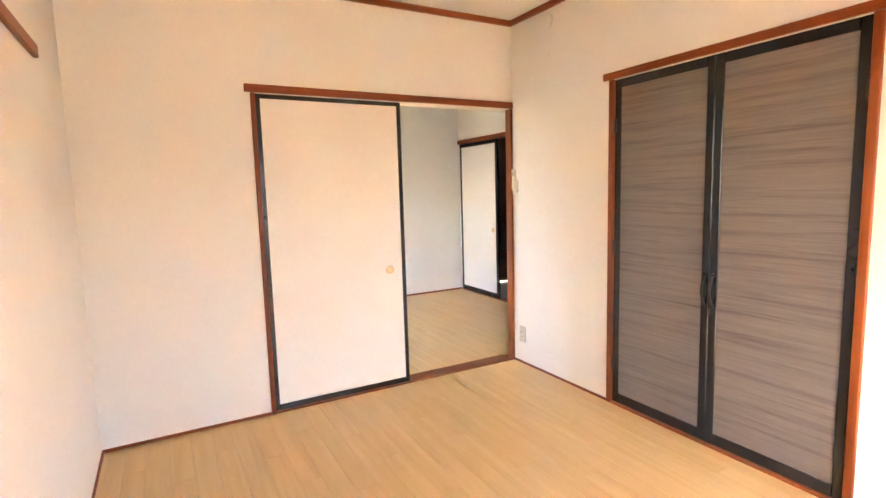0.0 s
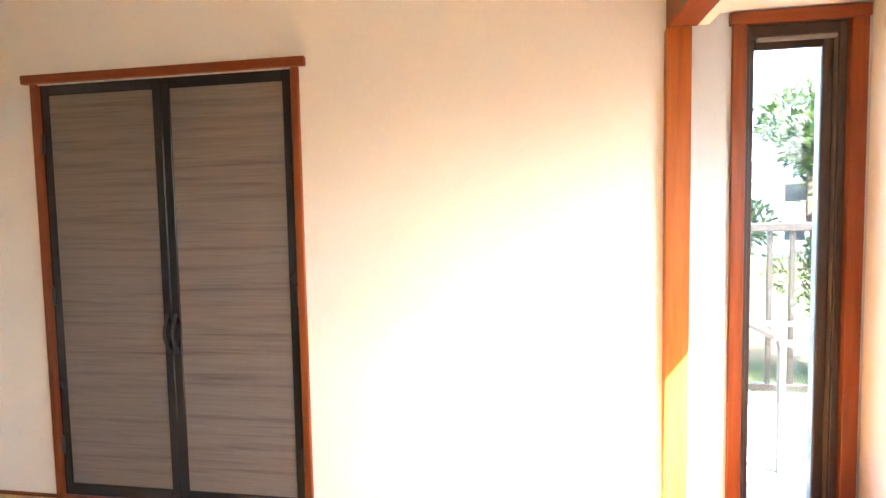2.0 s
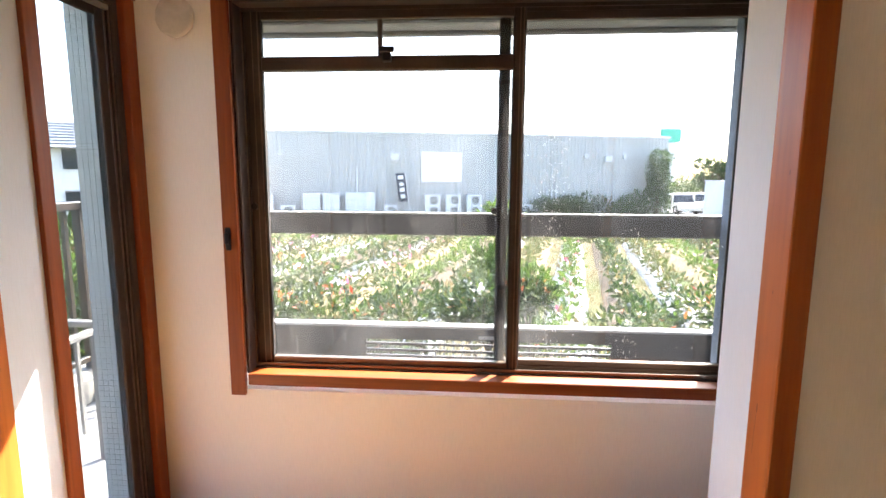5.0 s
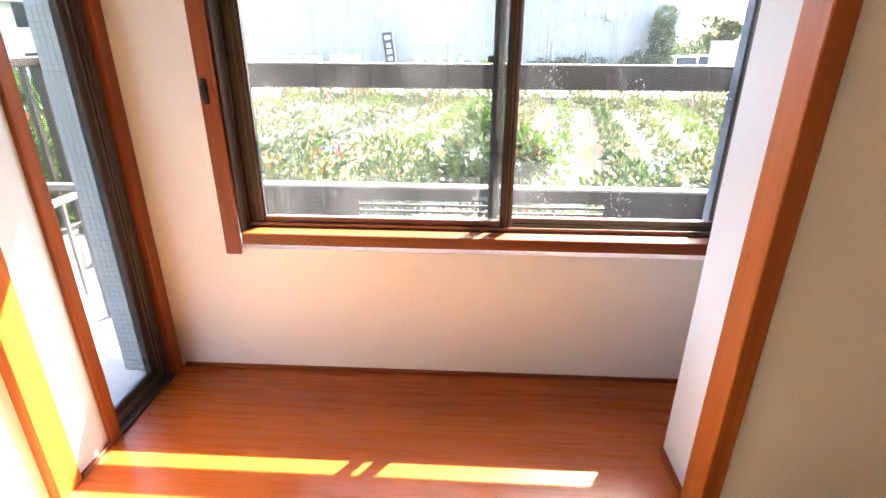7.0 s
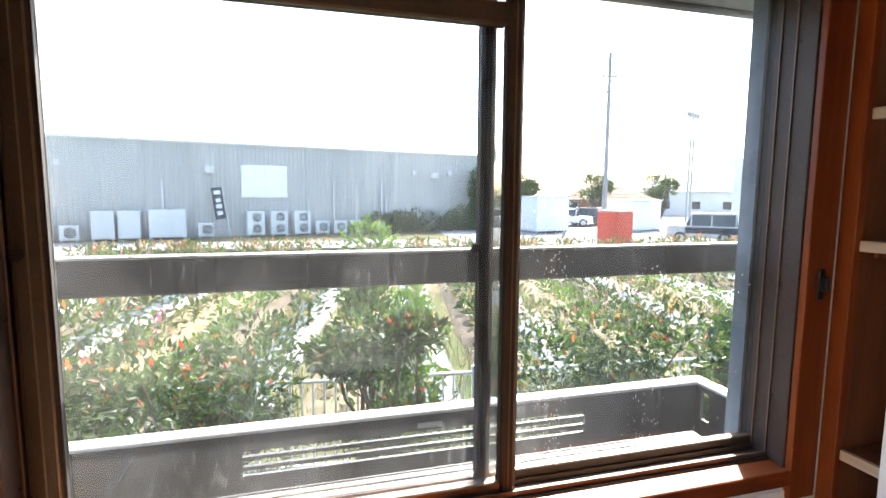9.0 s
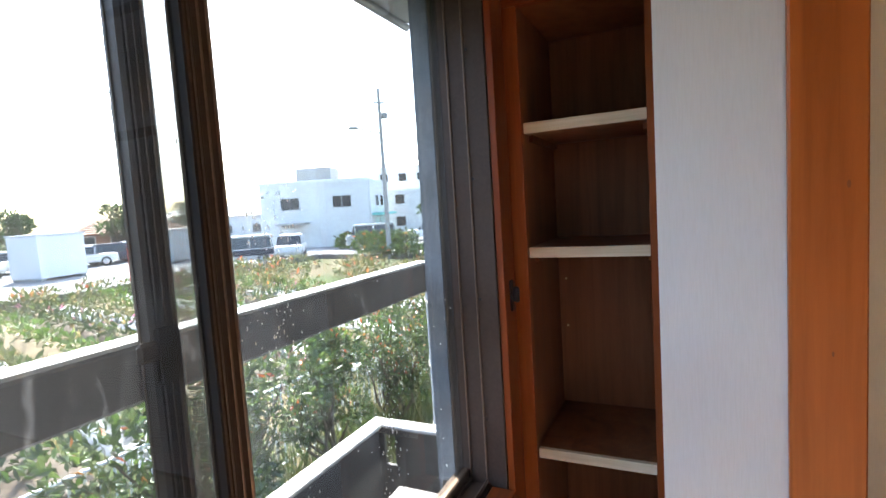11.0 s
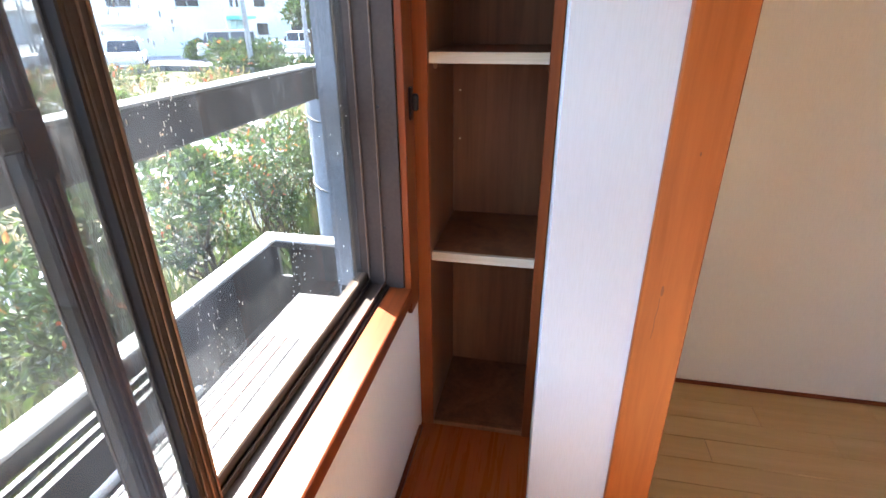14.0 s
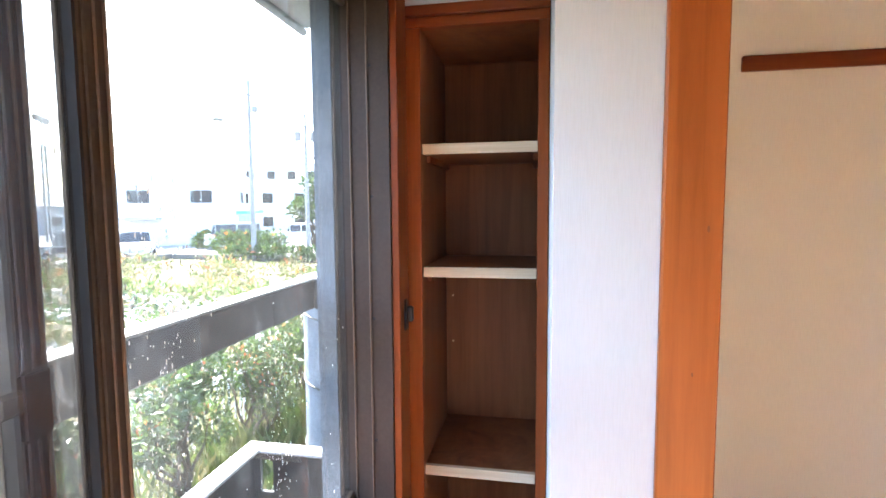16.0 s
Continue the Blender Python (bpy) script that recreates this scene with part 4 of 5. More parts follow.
sc = shrub("broad glossy green shrub with scattered red leaves", 13, 0.07, 0.95, 1.85, 4600)
sc.matrix_basis = pose(-0.25, -3.8, GZ)
for src, x, y, s, rz in ((sa, 2.62, -3.95, 0.93, 140), (sc, 4.7, -3.6, 1.22, 75), (sa, 5.9, -3.9, 1.05, 210), (sc, 7.3, -3.8, 1.0, 20), (sb, -1.55, -4.05, 0.88, 60), (sa, -2.9, -4.3, 0.80, 100),
                         (sc, -4.4, -4.6, 0.78, 170), (sb, -5.8, -5.0, 0.9, 200), (sa, -7.2, -5.4, 0.85, 300), (sc, 9.0, -4.2, 1.1, 260)):
    c = copy_thing(src, pose(x, y, GZ, 0, 0, rz))
    c.scale = (s, s, s)
sl = shrub("small pale green young tree by the fence", 21, 0.0, 0.42, 2.65, 1700, "sapling", "sapling", [leaf_light, leaf_light, leaf_light], 0.085, group="")
sl.matrix_basis = pose(1.39, -4.5, GZ)

# balcony-side tree and taller hedge
def tree(label, at, h, w, n, mat, seed, trunk=0.12, size=0.16, group="trees", name="tree", low=0.35):
    t = thing(name, label, "tree", group=group)
    rng = random.Random(seed)
    tips, cl = [], []
    for i in range(10):
        a = 2.4 * i
        rr = w * (0.2 + 0.6 * ((i * 0.37) % 1))
        p = (rr * math.cos(a), rr * math.sin(a), h * (low + (0.92 - low) * ((i * 0.61 + 0.1) % 1)))
        tips.append(p)
        s = w * rng.uniform(0.30, 0.5)
        cl.append((*p, s, s, s * 0.75, n // 10))
    limbs("trunk", (0, 0, 0), tips, trunk, t, bend=0.25, seed=seed)
    ob = new("crown", leaf_mesh("crown", cl, size, [mat], seed))
    attach(ob, t)
    t.matrix_basis = pose(*at)
    return t


tree("dense broadleaf garden tree behind the balcony", (9.2, -4.4, GZ), 4.5, 1.7, 5200, leaf_green, 31, 0.12, 0.17, "")
tree("dense broadleaf garden tree behind the balcony", (10.6, -1.8, GZ), 4.2, 1.9, 4200, leaf_dark, 32, 0.12, 0.17, "")

# mesh fence behind the shrubs
fe = thing("fence", "cream-white painted steel bar fence behind the shrubs", "fence", (0, -4.9, GZ))
for zz in (-0.36, -1.16):
    tube("rail", (-9.5, -4.9, zz), (9.0, -4.9, zz), 0.018, white_paint, fe, n=8)
bar = tube("bar", (0, -4.9, GZ + 0.05), (0, -4.9, -0.34), 0.011, white_paint, fe, n=6)
bar.location.x = -9.4
for i in range(1, 184):
    o = bar.copy()
    scene.collection.objects.link(o)
    o.location.x = -9.4 + i * 0.1
pst = box("post", (-0.02, -4.93, GZ), (0.02, -4.89, -0.30), white_paint, fe)
pst.location.x = -9.5
for i in range(1, 10):
    o = pst.copy()
    scene.collection.objects.link(o)
    o.location.x = -9.5 + i * 2.0


# grass by the building
def blades(name, x0, x1, y0, y1, n, h, mat, seed, label):
    rng = np.random.default_rng(seed)
    px, py = rng.uniform(x0, x1, n), rng.uniform(y0, y1, n)
    a = rng.uniform(0, 2 * np.pi, n)
    hh = h * rng.uniform(0.4, 1.0, n)
    lean = rng.uniform(0.1, 0.6, n) * hh
    w = 0.010
    z = np.full(n, GZ)
    V = np.stack((np.stack((px - w * np.sin(a), py + w * np.cos(a), z), 1), np.stack((px + w * np.sin(a), py - w * np.cos(a), z), 1),
                  np.stack((px + lean * 0.4 * np.cos(a) + w * 0.8 * np.sin(a), py + lean * 0.4 * np.sin(a) - w * 0.8 * np.cos(a), z + hh * 0.6), 1),
                  np.stack((px + lean * np.cos(a), py + lean * np.sin(a), z + hh), 1)), 1).reshape(-1, 3)
    me = bpy.data.meshes.new(name)
    me.from_pydata(V.tolist(), [], np.arange(n * 4).reshape(-1, 4).tolist())
    me.materials.append(mat)
    return tagged(new(name, me), label, "grass", kind="stuff")


blades("grass", -7, 1.5, -4.8, -1.6, 9000, 0.55, grass_leaf, 4, "long mixed green and straw-coloured grass")
blades("grass", 1.5, 8, -4.8, -1.6, 4000, 0.35, grass_leaf, 5, "long mixed green and straw-coloured grass")
blades("grass", -10, 10, -9.5, -5.0, 6000, 0.22, grass_leaf, 6, "short patchy field grass")

# vegetable rows of the allotment
kinds = (film, soil, film, straw, film, soil, straw)
for i in range(19):
    x = -9.5 + i * 1.15
    t = thing("crop_row", ("silver film covered bed" if kinds[i % 7] is film else "bare brown soil bed" if kinds[i % 7] is soil else "straw mulched bed") + " in the vegetable field", "field bed", group="field beds")
    bm = bmesh.new()
    rng = random.Random(i)
    rings = []
    y0, y1 = -5.6 - (i % 3) * 0.4, -20.5
    for k in range(15):
        yy = y0 + (y1 - y0) * k / 14
        xo = rng.uniform(-0.04, 0.04)
        hh = 0.14 + rng.uniform(-0.03, 0.03)
        rings.append([bm.verts.new((x + xo + dx + (yy + 5) * 0.10, yy, GZ + dz)) for dx, dz in ((-0.42, 0.0), (-0.30, hh * 0.8), (0.0, hh), (0.30, hh * 0.8), (0.42, 0.0))])
    for ra, rb in zip(rings, rings[1:]):
        for q in range(4):
            bm.faces.new((ra[q], ra[q + 1], rb[q + 1], rb[q]))
    part("ridge", bm, kinds[i % 7], t, smooth=True)
    rngc = random.Random(40 + i)
    cl = []
    for k in range(26):
        if i % 7 == 2 and k % 3 == 0:
            continue
        yy = y0 - 0.4 + (y1 - y0 + 0.8) * k / 25
        r = rngc.uniform(0.14, 0.30)
        cl.append((x + rngc.uniform(-0.15, 0.15) + (yy + 5) * 0.10, yy, GZ + 0.18 + r * 0.6, r, r, r * rngc.uniform(0.7, 1.3), 46))
    ob = new("crop", leaf_mesh("crop", cl, 0.17, [(leaf_light, grass_leaf, leaf_green)[i % 3], pink_leaf, dry_leaf], 60 + i, (1, 0.10 if i % 4 == 1 else 0.0, 0.12)))
    attach(ob, t)
blades("straw_scatter", -8, 9, -20, -5.4, 9000, 0.12, dry_leaf, 8, "dry straw and cut stems on the field")
cl = []
rng = random.Random(77)
for k in range(90):
    cl.append((rng.uniform(-17, 12), rng.uniform(-22.5, -20.8), GZ + 0.25, rng.uniform(0.3, 0.6), 0.4, rng.uniform(0.25, 0.55), 60))
for k in range(50):
    cl.append((rng.uniform(-18, -10), rng.uniform(-20, -9), GZ + 0.25, rng.uniform(0.3, 0.7), 0.5, rng.uniform(0.2, 0.5), 60))
tagged(new("field_edge_plants", leaf_mesh("field_edge_plants", cl, 0.22, [grass_leaf, leaf_red, dry_leaf], 9, (1, 0.10, 0.2))), "mixed flowering plants along the field edge", "plants", kind="stuff")
# wire hoops over one bed
hp = thing("tunnel_hoops", "thin pale hoops over a vegetable bed", "plant hoops", (-5, -9, GZ))
for i in range(7):
    bm = bmesh.new()
    pv = None
    for k in range(9):
        a = math.pi * k / 8
        p = Vector((-5.2 - i * 0.55, -9.2 - i * 0.25 + 0.5 * math.cos(a), GZ + 0.12 + 0.5 * math.sin(a)))
        if pv is not None:
            add_tube(bm, pv, p, 0.012, n=5, caps=False)
        pv = p
    part("hoop", bm, white_paint, hp)

# paved lot, lane and its dark edging
structure(part("road", boxes(((-70, -90, GZ - 0.2), (-4.5, -22.9, GZ + 0.02)), ((-4.5, -29, GZ - 0.2), (40, -22.9, GZ + 0.021)), ((-70, -22.9, GZ - 0.2), (-21.0, 20, GZ + 0.019))), asphalt), "pale sunlit asphalt of the car park and lane", "road")
structure(part("kerb", boxes(((-21, -22.9, GZ), (12, -22.65, GZ + 0.30)), ((-21.2, -22.9, GZ), (-20.95, 0, GZ + 0.28)), bevel=0.03), hedge_stone), "low dark stone edging of the field", "kerb")


# warehouse
def warehouse():
    t = thing("warehouse", "long pale grey ribbed sheet-metal warehouse, flat roofed", "building")
    Lw, Hw = 32.3, 5.45
    bm = bmesh.new()
    n = int(Lw / 0.25)
    prof = []
    for i in range(n):
        x = i * 0.25
        prof += [(x, 0.0), (x + 0.15, 0.0), (x + 0.17, 0.016), (x + 0.23, 0.016)]
    prof.append((Lw, 0.0))
    lo = [bm.verts.new((x, y, 0.35)) for x, y in prof]
    hi = [bm.verts.new((x, y, Hw)) for x, y in prof]
    for i in range(len(prof) - 1):
        bm.faces.new((lo[i], lo[i + 1], hi[i + 1], hi[i]))
    add_box(bm, (0, -14, 0.0), (Lw, -0.03, Hw))
    part("wall", bm, wh_paint, t)
    box("parapet", (-0.1, -0.4, Hw), (Lw + 0.1, 0.08, Hw + 0.14), ac_white, t, 0.02)
    box("base", (0, -0.02, 0), (Lw, 0.06, 0.36), concrete, t)
    return t, Lw


wh, _L = warehouse()
WHP = pose(-8.8, -38.3, GZ, 0, 0, 17.65)


def on_wall(px):
    """Place along the warehouse wall of what stands at the world x px."""
    return (px + 8.8) / math.cos(radians(17.65))


def wall_piece(name, x, z, w, h, d, mat, label="", bev=0.01):
    return box(name, (x - w / 2, 0.03, z), (x + w / 2, 0.03 + d, z + h), mat, wh, bev, label)


xw = on_wall(6.7)
fr = wall_piece("window", xw, 2.35, 2.7, 1.95, 0.06, white_paint, "white shuttered double window")
for dx in (-0.66, 0.66):
    wall_piece("shutter", xw + dx, 2.45, 1.22, 1.75, 0.09, white_paint)
for px in (9.65, -4.4):
    l = wall_piece("wall_lamp", on_wall(px), 3.75, 0.5, 0.42, 0.35, ac_white, "boxy wall lamp")
for px, h in ((12.0, 3.1), (2.6, 3.4), (-0.6, 3.4), (-0.9, 2.2)):
    x = on_wall(px)
    tube("pipe", (x, 0.10, 0.2), (x, 0.10, 0.2 + h), 0.06, ac_white, wh, n=8)
for px in (-2.9, -5.6, 16.5):
    x = on_wall(px)
    tube("vent_hood", (x, 0.03, 4.15), (x, 0.25, 4.15), 0.17, ac_white, wh, n=12)
box("eaves_sign", (-2.2, -3.0, 3.6), (0.2, -2.6, 3.95), green_paint, wh, 0.02, "teal canopy edge")
wh.matrix_basis = WHP


def ac_unit(label, fans, w, h, name="air_conditioner"):
    t = thing(name, label, "outdoor unit", group="outdoor units")
    box("casing", (-w / 2, 0, 0.12), (w / 2, 0.4, 0.12 + h), ac_white, t, 0.02)
    for sx in (-w / 2 + 0.1, w / 2 - 0.1):
        box("foot", (sx - 0.05, -0.03, 0), (sx + 0.05, 0.43, 0.12), concrete, t)
    for i in range(fans):
        zc = 0.12 + h * (i + 0.5) / fans
        r = min(w, h / fans) * 0.40
        bm = bmesh.new()
        add_tube(bm, (-w * 0.06, 0.40, zc), (-w * 0.06, 0.408, zc), r, n=20)
        f = part("fan_opening", bm, gasket, t, "dark round fan opening")
        bm = bmesh.new()
        for k in range(1, 4):
            rr = r * k / 3.2
            for q in range(16):
                a, b = 2 * math.pi * q / 16, 2 * math.pi * (q + 1) / 16
                add_tube(bm, (-w * 0.06 + rr * math.cos(a), 0.415, zc + rr * math.sin(a)), (-w * 0.06 + rr * math.cos(b), 0.415, zc + rr * math.sin(b)), 0.012, n=4, caps=False)
        for q in range(6):
            a = math.pi * q / 3
            add_tube(bm, (-w * 0.06, 0.415, zc), (-w * 0.06 + r * math.cos(a), 0.415, zc + r * math.sin(a)), 0.010, n=4, caps=False)
        part("guard", bm, ac_white, f)
    if fans == 0:
        for k in range(3):
            box("panel_line", (-w / 2 + 0.06, 0.400, 0.3 + k * h * 0.3), (w / 2 - 0.06, 0.404, 0.31 + k * h * 0.3), grey_plastic, t)
    return t


twin = ac_unit("pale twin-fan outdoor unit against the warehouse wall", 2, 1.0, 1.4)
single = ac_unit("small pale outdoor unit with one fan", 1, 0.85, 0.75)
cab = ac_unit("plain pale cabinet unit beside the outdoor units", 0, 1.05, 1.5)
cabw = ac_unit("wide pale cabinet unit beside the outdoor units", 0, 1.85, 1.55)


def at_wall(px, off=0.45):
    return WHP @ pose(on_wall(px), off, 0)


twin.matrix_basis = at_wall(7.35)
for px in (6.05, 4.72, 17.4):
    copy_thing(twin, at_wall(px))
single.matrix_basis = at_wall(9.95)
for px in (16.1, 3.5, 2.4, 1.4):
    copy_thing(single, at_wall(px))
cab.matrix_basis = at_wall(14.7)
copy_thing(cab, at_wall(13.55))
cabw.matrix_basis = at_wall(11.8)
fg = thing("banner_flag", "tilted black banner with white marks", "banner")
bn = box("cloth", (-0.30, 0, 1.1), (0.30, 0.015, 2.95), navy_paint, fg)
for z, w in ((2.55, 0.34), (2.1, 0.24), (1.75, 0.30), (1.35, 0.26)):
    box("mark", (-w / 2, 0.017, z), (w / 2, 0.022, z + 0.22), white_paint, bn)
tube("pole", (-0.33, 0, 0), (-0.33, 0, 3.0), 0.02, white_paint, fg, n=6)
fg.matrix_basis = at_wall(9.05, 0.9) @ pose(0, 0, 0, 0, 7, 0)
# planting against the warehouse
cl = []
rng = random.Random(5)
for k in range(26):
    px = rng.uniform(-8.0, 0.6)
    v = at_wall(px, rng.uniform(0.6, 1.2)).translation
    cl.append((v.x, v.y, GZ + rng.uniform(0.4, 1.0), 0.7, 0.6, rng.uniform(0.5, 0.9), 130))
tagged(new("foundation_planting", leaf_mesh("foundation_planting", cl, 0.26, [leaf_dark], 15)), "dark low shrubs along the warehouse wall", "plants", kind="stuff")
v = at_wall(-7.5, 1.2).translation
t = thing("column_tree", "dark upright tree at the warehouse corner", "tree")
limbs("trunk", (0, 0, 0), [(0.2, 0, 3.4), (-0.2, 0.1, 3.0)], 0.08, t)
attach(new("crown", leaf_mesh("crown", [(0, 0, 1.2 + 0.55 * k, 0.85 - 0.03 * k, 0.8, 0.6, 420) for k in range(6)], 0.24, [leaf_dark], 16)), t)
t.matrix_basis = pose(v.x, v.y, GZ)
gs = thing("shop_sign", "green and pale pylon sign above the roof edge", "sign")
box("panel", (-0.75, 0, 5.3), (0.75, 0.3, 6.3), green_paint, gs, 0.03)
box("panel", (-0.45, 0.01, 2.4), (0.45, 0.29, 5.28), ac_white, gs, 0.03)
tube("mast", (0, 0.15, 0), (0, 0.15, 5.5), 0.14, pole_steel, gs, n=8)
gs.matrix_basis = pose(-9.3, -40.2, GZ, 0, 0, 12)


# car park things
def container():
    t = thing("container_shed", "white container shed with blue and red sign marks", "container")
    box("body", (-1.35, -1.1, 0.15), (1.35, 1.1, 2.45), white_paint, t, 0.03)
    box("roof_edge", (-1.4, -1.15, 2.45), (1.4, 1.15, 2.55), ac_white, t, 0.02)
    box("sign", (-0.65, 1.10, 1.55), (1.25, 1.125, 2.25), blue_paint, t, 0, "blue sign panel")
    for i, (x, w) in enumerate(((-0.5, 0.28), (-0.05, 0.28), (0.35, 0.26), (0.75, 0.30))):
        box("mark", (x, 1.126, 1.75), (x + w, 1.135, 2.05), white_paint, t)
    box("mark", (-0.6, 1.10, 1.05), (0.3, 1.12, 1.3), red_paint, t)
    for sx in (-1.15, 1.15):
        box("foot", (sx - 0.15, -1, 0), (sx + 0.15, 1, 0.15), concrete, t)
    return t


container().matrix_basis = pose(-11.9, -34.3, GZ, 0, 0, 195)
rb = thing("red_booth", "bright red tarpaulin-covered booth with pale top", "booth")
box("body", (-0.62, -0.62, 0), (0.62, 0.62, 1.80), red_paint, rb, 0.05)
box("top", (-0.64, -0.64, 1.80), (0.64, 0.64, 1.92), make_plain("pale_red", (0.78, 0.35, 0.28), 0.6), rb, 0.06)
for x in (-0.45, 0.1, 0.5):
    box("fold", (x, 0.62, 0.05), (x + 0.03, 0.635, 1.75), red_paint, rb, 0.005)
rb.matrix_basis = pose(-11.4, -23.6, GZ, 0, 0, 205)
ks = thing("kiosk", "white and teal kiosk shed with posters", "kiosk")
box("body", (-1.8, -1.2, 0.1), (1.8, 1.2, 2.2), white_paint, ks, 0.03)
box("side_panel", (-0.2, 1.2, 0.2), (1.75, 1.23, 2.0), teal_paint, ks, 0.01, "teal panel")
box("roof", (-1.9, -1.3, 2.2), (1.9, 1.3, 2.32), ac_white, ks, 0.03)
box("poster", (-1.3, 1.2, 0.9), (-0.6, 1.22, 1.8), red_paint, ks)
box("poster", (0.5, 1.231, 0.8), (1.0, 1.24, 1.5), make_plain("yellow_poster", (0.7, 0.6, 0.1), 0.6), ks)
box("foot", (-1.8, -1.1, 0), (1.8, 1.1, 0.1), concrete, ks)
ks.matrix_basis = pose(-19.5, -35.5, GZ, 0, 0, 205)


def car(label, paint, L=4.0, H=1.7, W=1.65, style="suv", lower=None, group="parked cars"):
    t = thing("car", label, "car", group=group)
    hood = {"suv": 0.26, "van": 0.10, "sedan": 0.27}[style]
    z0, zb = 0.32, H * 0.58
    pts = [(-L / 2, z0), (L / 2, z0), (L / 2, zb - 0.08), (L / 2 - L * hood * 0.1, zb), (-L / 2, zb)]
    bm = bmesh.new()
    a = [bm.verts.new((x, -W / 2, z)) for x, z in pts]
    b = [bm.verts.new((x, W / 2, z)) for x, z in pts]
    bm.faces.new(a)
    bm.faces.new(b[::-1])
    for i in range(len(pts)):
        j = (i + 1) % len(pts)
        bm.faces.new((a[i], a[j], b[j], b[i]))
    bmesh.ops.bevel(bm, geom=list(bm.edges), offset=0.06, segments=2, affect="EDGES")
    part("body", bm, paint, t)
    x0, x1 = -L / 2 + (0.05 if style != "sedan" else L * 0.16), L / 2 - L * hood
    for nm, m, ins, zt, zb2 in (("cabin_glass", dark_glass, 0.06, H - 0.10, zb - 0.02), ("cabin_roof", paint, 0.14, H, H - 0.11)):
        bm = bmesh.new()
        s = 0.10 if nm == "cabin_glass" else 0.16
        k = 0.30 if style != "van" else 0.18
        up = k if nm == "cabin_glass" else k + 0.02
        vs = add_box(bm, (x0, -W / 2 + 0.05, zb2), (x1, W / 2 - 0.05, zt))
        if nm == "cabin_glass":
            for v in vs[4:]:
                v.co.x += -up if v.co.x > 0 else 0.10
                v.co.y *= 0.88
        else:
            for v in vs:
                v.co.x += -up if v.co.x > 0 else 0.10
                v.co.y *= 0.89
        bmesh.ops.bevel(bm, geom=list(bm.edges), offset=0.04, segments=2, affect="EDGES")
        part(nm, bm, m, t)
    for xx in (x0 + 0.12, (x0 + x1) / 2, x1 - 0.28):
        for sy in (-1, 1):
            box("pillar", (xx - 0.035, sy * (W / 2 - 0.055) - 0.03, zb), (xx + 0.035, sy * (W / 2 - 0.055) + 0.03, H - 0.1), paint, t, 0.005)
    if lower is not None:
        for sy in (-1, 1):
            box("side_band", (-L / 2 + 0.05, sy * W / 2 - 0.012, 0.58), (L / 2 - 0.9, sy * W / 2 + 0.012, 0.92), lower, t, 0.01)
    for sx in (-L * 0.31, L * 0.31):
        for sy in (-1, 1):
            wl = tube("wheel", (sx, sy * (W / 2 - 0.20), 0.33), (sx, sy * (W / 2 + 0.012), 0.33), 0.33, tyre_black, t, n=16)
            tube("rim", (sx, sy * (W / 2 + 0.012), 0.33), (sx, sy * (W / 2 + 0.022), 0.33), 0.20, silver_paint, wl, n=12)
    for sy in (-1, 1):
        box("headlight", (L / 2 - 0.03, sy * (W / 2 - 0.28) - 0.14, zb - 0.32), (L / 2 + 0.012, sy * (W / 2 - 0.28) + 0.14, zb - 0.16), white_plastic, t, 0.01)
    box("bumper", (L / 2 - 0.05, -W / 2 + 0.03, 0.30), (L / 2 + 0.05, W / 2 - 0.03, 0.50), grey_plastic, t, 0.03)
    return t


jeep = car("small silver and navy off-road car, parked", silver_paint, 3.5, 1.7, 1.55, "suv", navy_paint)
jeep.matrix_basis = pose(-17.6, -25.3, GZ + 0.02, 0, 0, -36)
van = car("silver compact van parked by the white building", silver_paint, 3.6, 1.75, 1.55, "van")
van.matrix_basis = pose(-27.8, -23.9, GZ + 0.02, 0, 0, -48)
cw = car("pale parked car in the distance", white_paint, 4.0, 1.5, 1.65, "sedan")
cw.matrix_basis = pose(-34.5, -23.0, GZ + 0.02, 0, 0, -60)
cd = car("dark parked car in the distance", navy_paint, 4.2, 1.5, 1.7, "sedan")
cd.matrix_basis = pose(-39.5, -23.2, GZ + 0.02, 0, 0, -58)
for src, x, y, r in ((cw, -16.5, -40.5, 160), (cd, -19.0, -41.5, 160), (cw, -21.6, -42.5, 160), (cw, -10.5, -41.0, 100), (cw, -12.8, -43.5, 100), (cd, -24.8, -44.5, 160), (cw, -21.6, -25.6, 40)):
    copy_thing(src, pose(x, y, GZ + 0.02, 0, 0, r))


# utility poles
def utility_pole(label, h, r, arms, mat, name="utility_pole", group="utility poles"):
    t = thing(name, label, "pole", group=group)
    tube("shaft", (0, 0, 0), (0, 0, h), r, mat, t, r2=r * 0.6, n=10)
    for z, w in arms:
        ar = box("crossarm", (-w / 2, -0.05, z), (w / 2, 0.05, z + 0.09), pole_steel, t, 0.01)
        for x in (-w * 0.42, 0.0, w * 0.42):
            tube("insulator", (x, 0, z + 0.09), (x, 0, z + 0.26), 0.045, white_plastic, ar, n=8)
    return t


p1 = utility_pole("grey concrete utility pole in the car park", 10.3, 0.15, ((9.0, 0.9), (8.2, 0.7)), pole_grey)
p1.matrix_basis = pose(-12.4, -26.6, GZ)
p2 = utility_pole("tall grey utility pole beside the road", 9.2, 0.14, ((8.4, 0.6),), pole_grey)
tube("street_lamp_arm", (0, 0, 6.8), (-1.3, 0, 7.1), 0.04, pole_steel, p2, n=6)
box("lamp_head", (-1.75, -0.14, 7.02), (-1.25, 0.14, 7.16), alu_grey, p2, 0.03)
